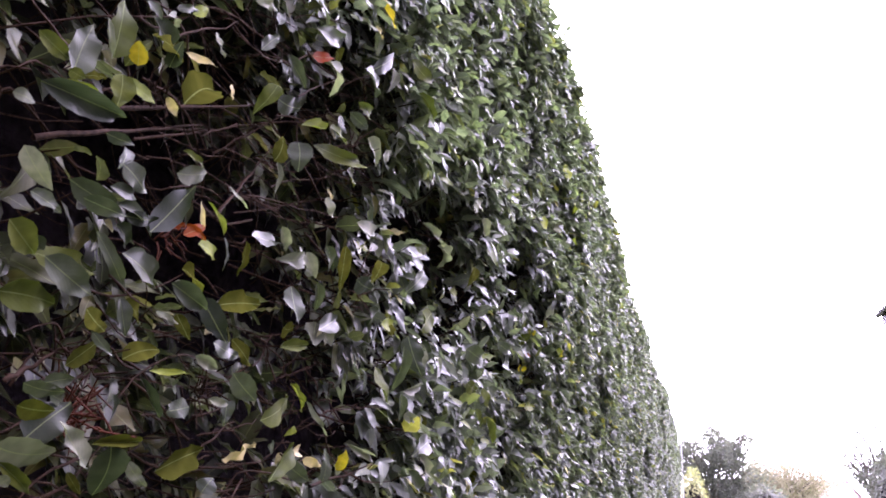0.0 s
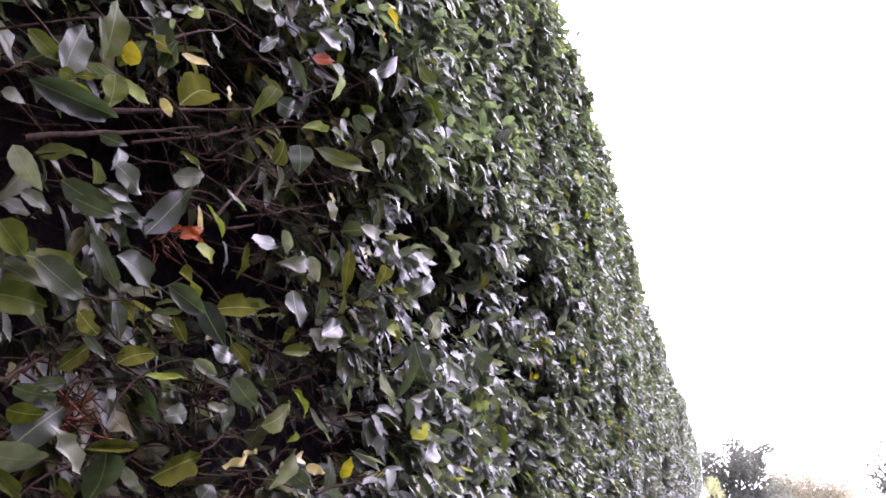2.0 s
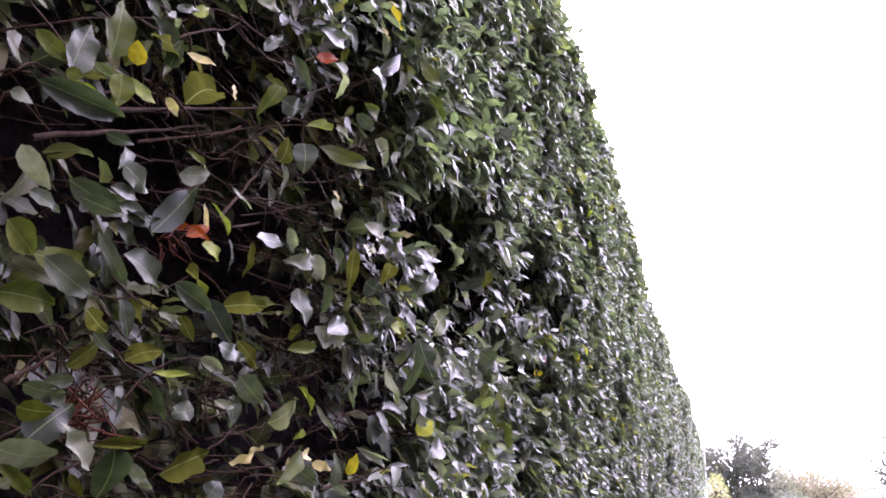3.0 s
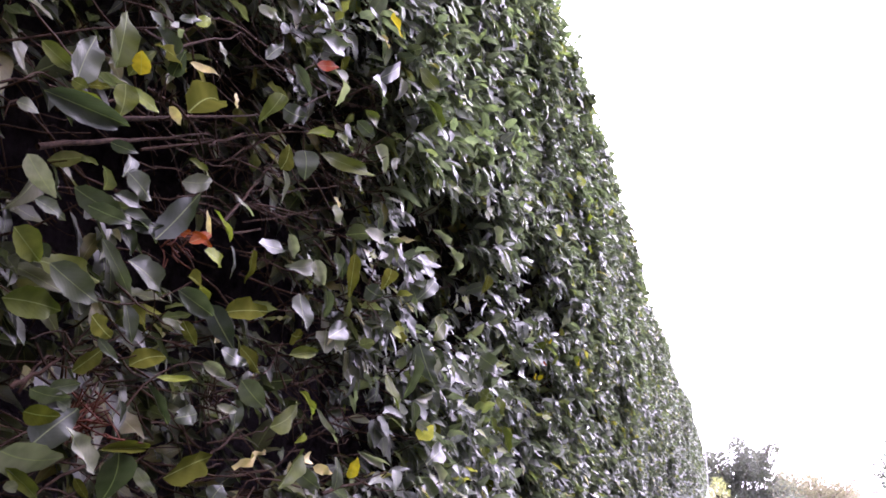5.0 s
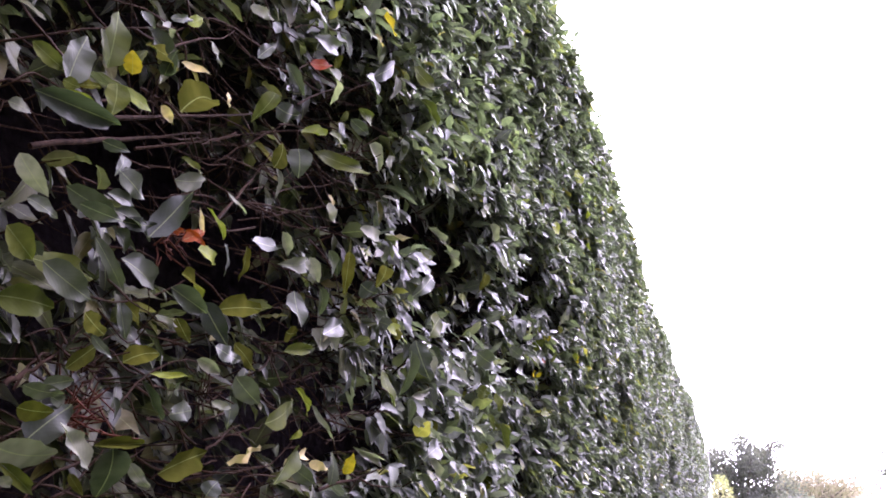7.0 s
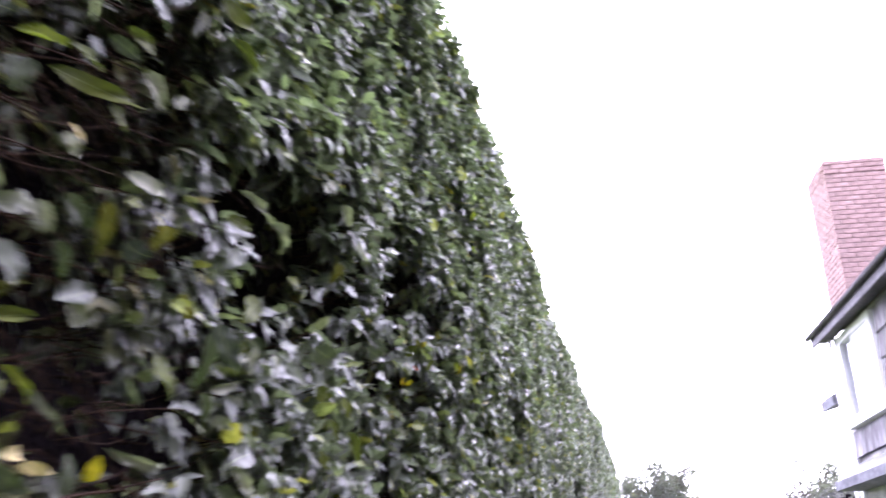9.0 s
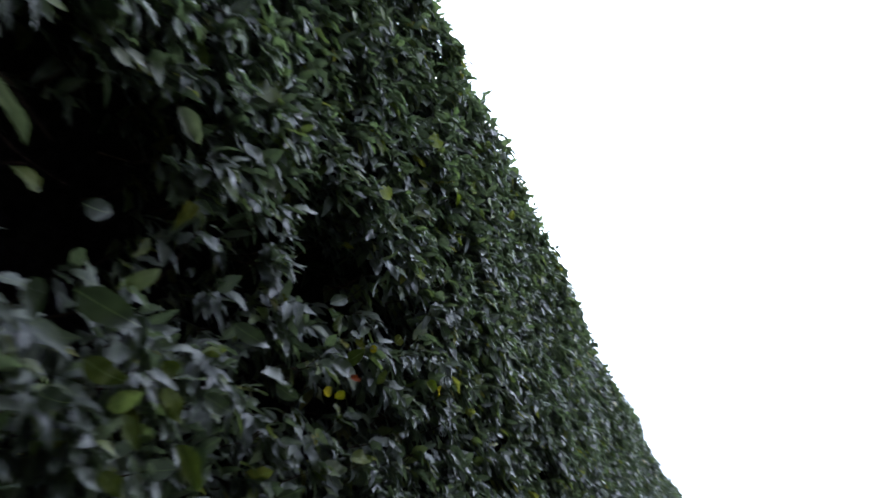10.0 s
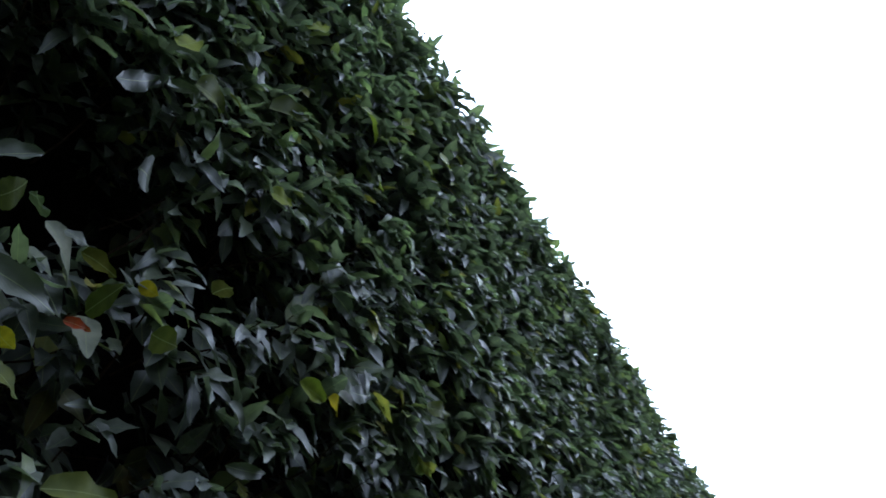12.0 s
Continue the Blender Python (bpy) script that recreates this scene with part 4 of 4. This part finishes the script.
# porch roof over the ground floor
bm = bmesh.new()
vs = [bm.verts.new(c) for c in ((-0.38, -LONG, 2.72), (-0.003, -LONG, 2.98), (-0.003, -0.12, 2.98), (-0.38, -0.12, 2.72), (-0.38, -LONG, 2.60), (-0.003, -LONG, 2.60), (-0.003, -0.12, 2.60), (-0.38, -0.12, 2.60))]
for f in ((0, 1, 2, 3), (7, 6, 5, 4), (0, 4, 5, 1), (1, 5, 6, 2), (2, 6, 7, 3), (3, 7, 4, 0)):
    bm.faces.new([vs[i] for i in f])
bmesh.ops.recalc_face_normals(bm, faces=bm.faces)
part("porch_roof", bm, ROOF, house, "dark lean-to roof over the ground floor")
# back wing with a lower eave
bm = bmesh.new()
box(bm, 0.30, DEEP - 0.5, 0.003, 0.9, 0, 4.0)
part("back_wing", bm, RENDERED, house)
bm = bmesh.new()
vs = [bm.verts.new(c) for c in ((-0.10, 0.26, 4.06), (1.6, 0.26, 4.6), (1.6, 0.95, 4.6), (-0.10, 0.95, 4.06), (-0.10, 0.26, 3.90), (1.6, 0.26, 4.4), (1.6, 0.95, 4.4), (-0.10, 0.95, 3.90))]
for f in ((0, 1, 2, 3), (7, 6, 5, 4), (0, 4, 5, 1), (1, 5, 6, 2), (2, 6, 7, 3), (3, 7, 4, 0)):
    bm.faces.new([vs[i] for i in f])
bmesh.ops.recalc_face_normals(bm, faces=bm.faces)
part("back_wing_roof", bm, ROOF, house)

# chimney: mortar core with bricks laid in stretcher bond
CH = (-0.06, 0.83, -1.18, -0.29, 4.90, 7.30)
chimney = new("chimney")
chimney.parent = house
tagged(chimney, "tall square red brick chimney stack")
bm = bmesh.new()
box(bm, CH[0] + 0.012, CH[1] - 0.012, CH[2] + 0.012, CH[3] - 0.012, CH[4], CH[5] - 0.01)
part("mortar_core", bm, MORTAR, chimney)


def brick_mesh(name, lx, ly, lz):
    bm = bmesh.new()
    box(bm, -lx / 2, lx / 2, -ly / 2, ly / 2, -lz / 2, lz / 2, 0.005)
    me = bpy.data.meshes.new(name)
    bm.to_mesh(me)
    bm.free()
    me.materials.append(BRICK)
    return me


# ---- distance: trees, shrubs, a tiled roof ----
def tree(name, label, x, y, height, spread, base, mat, leaves, leaf, seed, category="tree", bare=0.0):
    """Tapered trunk, forking limbs and a broken crown of leaves in clumps."""
    r = np.random.default_rng(seed)
    root = thing(name, label, category, "trees beyond the garden", at=(x, y, -0.03))
    h = height
    tr = np.array([[[0, 0, 0], [0.05, 0.02, h * 0.25], [0.1, -0.05, h * 0.5], [0.0, 0.05, h * 0.8]]])
    v, t = tubes(tr, [[0.035 * h, 0.026 * h, 0.018 * h, 0.006 * h]], 9)
    link("trunk", array_mesh("trunk", v, t), BARK, root)
    n = 36
    start = np.stack([r.normal(0, 0.05, n), r.normal(0, 0.05, n), r.uniform(base, 0.75, n) * h], -1)
    az = r.uniform(0, 6.3, n)
    reach = spread * r.uniform(0.45, 1.0, n)
    up = r.uniform(0.1, 0.9, n) * (h - start[:, 2])
    end = start + np.stack([np.cos(az) * reach, np.sin(az) * reach, up], -1)
    end[:, 2] = np.minimum(end[:, 2], h * 0.97)
    p = np.stack([start, start * 0.6 + end * 0.4 + np.array([0, 0, 0.06 * h]), end], 1)
    for one in p:
        v, t = tubes(one[None], [[0.012 * h, 0.007 * h, 0.003 * h]], 5)
        link("limb", array_mesh("limb", v, t), BARK, root)
    clumps = np.concatenate([end, start * 0.35 + end * 0.65, np.stack([r.normal(0, spread * 0.3, 12), r.normal(0, spread * 0.3, 12), r.uniform(0.7, 1.0, 12) * h], -1)])
    which = r.integers(0, len(clumps), leaves)
    pos = clumps[which] + r.normal(0, 1, (leaves, 3)) * np.array([1, 1, 0.9]) * spread * r.uniform(0.08, 0.19, len(clumps))[which][:, None]
    pos = pos[pos[:, 2] < h * 1.02]
    k = len(pos)
    ax, nn = r.normal(0, 1, (k, 3)) + np.array([0, 0, -0.3]), r.normal(0, 1, (k, 3)) + np.array([0, 0, 0.8])
    crown = link("crown", array_mesh("crown", *leaf_cloud(pos, ax, nn, r.uniform(0.7, 1.3, k) * leaf, FAR_SHAPES, r)), mat, root)
    tagged(crown, kind="stuff")
    return root


def clipped_shrub(name, label, x, y, rx, ry, h, mat, leaves, leaf, seed, category="shrub"):
    """A dense rounded shrub: short stems, a near-black core painting its inner shade, leaves over its dome."""
    r = np.random.default_rng(seed)
    root = thing(name, label, category, at=(x, y, -0.03))
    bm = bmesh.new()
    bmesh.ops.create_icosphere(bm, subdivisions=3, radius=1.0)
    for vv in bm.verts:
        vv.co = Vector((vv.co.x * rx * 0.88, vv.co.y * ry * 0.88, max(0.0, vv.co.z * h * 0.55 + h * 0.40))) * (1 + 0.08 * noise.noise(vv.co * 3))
    part("shade_core", bm, SHADE_CORE, root)
    u = unit(r.normal(0, 1, (leaves, 3)))
    rr = 1 + 0.05 * np.sin(5 * u[:, 0] + seed) + 0.05 * np.sin(7 * u[:, 1]) + r.normal(0, 0.04, leaves)
    pos = np.stack([u[:, 0] * rx * rr, u[:, 1] * ry * rr, np.maximum(0.03, u[:, 2] * h * 0.58 * rr + h * 0.42)], -1)
    ax = np.cross(u, r.normal(0, 1, (leaves, 3))) + u * 0.4
    ob = link("leaves", array_mesh("leaves", *leaf_cloud(pos, ax, u + r.normal(0, 0.4, (leaves, 3)), r.uniform(0.7, 1.3, leaves) * leaf, FAR_SHAPES, r)), mat, root)
    tagged(ob, kind="stuff")
    return root


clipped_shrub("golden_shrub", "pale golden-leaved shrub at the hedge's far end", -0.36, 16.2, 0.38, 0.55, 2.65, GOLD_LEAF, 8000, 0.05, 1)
tree("tree", "dark-leaved broad tree beyond the hedge's end", -0.05, 32.0, 5.45, 1.6, 0.3, HAZED_TREE_LEAF, 30000, 0.085, 2)
tree("tree", "hazy autumn-tinted tree behind a tiled roof", 3.6, 46.0, 5.6, 2.6, 0.3, HAZED_RUST_LEAF, 18000, 0.12, 3)
tree("tree", "thin-crowned tree beside the house", 5.1, 30.0, 5.25, 1.0, 0.3, HAZED_TREE_LEAF, 7000, 0.085, 4)
clipped_shrub("shrub", "large dark clipped shrub below the thin tree", 5.7, 28.0, 1.3, 1.1, 4.3, HAZED_TREE_LEAF, 9000, 0.12, 5)
clipped_shrub("shrub", "low dark shrub between the trees", 1.6, 36.0, 1.7, 1.3, 3.6, HAZED_TREE_LEAF, 8000, 0.14, 6)

pole = thing("pole", "thin grey metal pole beyond the hedge's end", "pole", at=(-0.51, 15.8, -0.03))
v, t = tubes([[(0, 0, 0), (0, 0, 1.4), (0.004, 0, 2.8), (0.006, 0, 4.0)]], [[0.014, 0.013, 0.011, 0.010]], 8)
link("shaft", array_mesh("shaft", v, t), RENDERED, pole)
bm = bmesh.new()
bmesh.ops.create_uvsphere(bm, u_segments=8, v_segments=5, radius=0.016, matrix=Matrix.Translation((0.006, 0, 4.005)))
part("cap", bm, RENDERED, pole)

far_house = thing("far_house", "distant low house with a red tiled roof paled by painted haze", "house", at=(4.6, 52.0, 0))
bm = bmesh.new()
box(bm, -4.5, 4.5, 0, 6, -0.05, 2.6)
part("wall", bm, RENDERED, far_house)
bm = bmesh.new()
vs = [bm.verts.new(c) for c in ((-4.8, -0.4, 2.5), (4.8, -0.4, 2.5), (4.8, 6.4, 2.5), (-4.8, 6.4, 2.5), (-3.0, 3, 5.2), (3.0, 3, 5.2))]
for f in ((0, 1, 5, 4), (1, 2, 5), (2, 3, 4, 5), (3, 0, 4), (3, 2, 1, 0)):
    bm.faces.new([vs[i] for i in f])
bmesh.ops.recalc_face_normals(bm, faces=bm.faces)
part("roof", bm, HAZED_TILE, far_house, "red tiled hipped roof with haze put into its colour")

# ---- pieces: shakes on the long wall, bricks of the chimney ----
def shake_mesh(width, seed):
    r = random.Random(seed)
    bm = bmesh.new()
    h = 0.36
    a, b = -width / 2 + 0.004, width / 2 - 0.004
    vs = [bm.verts.new(c) for c in ((-0.030 - r.uniform(0, 0.01), a, -h / 2 + r.uniform(-0.012, 0.012)), (-0.030 - r.uniform(0, 0.01), b, -h / 2 + r.uniform(-0.012, 0.012)), (-0.004, b, h / 2), (-0.004, a, h / 2),
                                    (0.026, a, -h / 2), (0.026, b, -h / 2), (0.026, b, h / 2), (0.026, a, h / 2))]
    for f in ((0, 1, 2, 3), (7, 6, 5, 4), (0, 4, 5, 1), (1, 5, 6, 2), (2, 6, 7, 3), (3, 7, 4, 0)):
        bm.faces.new([vs[i] for i in f])
    bmesh.ops.recalc_face_normals(bm, faces=bm.faces)
    me = bpy.data.meshes.new("shake")
    bm.to_mesh(me)
    bm.free()
    me.materials.append(SHAKE)
    return me


SHAKES = [(w, shake_mesh(w, i)) for i, w in enumerate((0.16, 0.20, 0.24, 0.29, 0.34))]
rs = random.Random(6)
z = 3.06
while z < EAVE - 0.2:
    y = -0.11
    while y > -7.0:
        w, me = rs.choice(SHAKES)
        hit = [q for q in WINDOWS if q[0] - 0.055 < y and y - w < q[1] + 0.055 and q[2] - 0.05 < z + 0.17 and z - 0.17 < q[3]]
        if hit:
            y -= 0.06
            continue
        s = new("shake", me)
        s.parent = house
        s.location = (0.0, y - w / 2, z + 0.18)
        y -= w
    z += 0.34

BX, BY, BZ = 0.215, 0.1025, 0.065
STRETCH, HALF = brick_mesh("brick", BX, BY, BZ), brick_mesh("brick", 0.1, BY, BZ)
z, course = CH[4] + 0.04, 0
while z < CH[5]:
    proud = 0.012 if z > CH[5] - 0.24 else 0.0
    off = 0.0 if course % 2 else 0.1125
    for k in range(4):
        for (cx, cy, rot) in ((CH[0] + 0.11 + off + k * 0.225, CH[2] + 0.05 - proud, 0), (CH[0] + 0.05 - proud, CH[2] + 0.11 + 0.1125 - off + k * 0.225, 90)):
            lim = CH[1] if rot == 0 else CH[3]
            run = cx if rot == 0 else cy
            if run - 0.06 > lim:
                continue
            half = run + 0.1 > lim + 0.01
            if half:
                cx, cy = (cx - 0.056, cy) if rot == 0 else (cx, cy - 0.056)
            b = new("brick", HALF if half else STRETCH)
            b.parent = chimney
            b.matrix_basis = pose(cx + rs.uniform(-0.003, 0.003), cy + rs.uniform(-0.003, 0.003), z, 0, 0, rot)
    z += 0.075
    course += 1
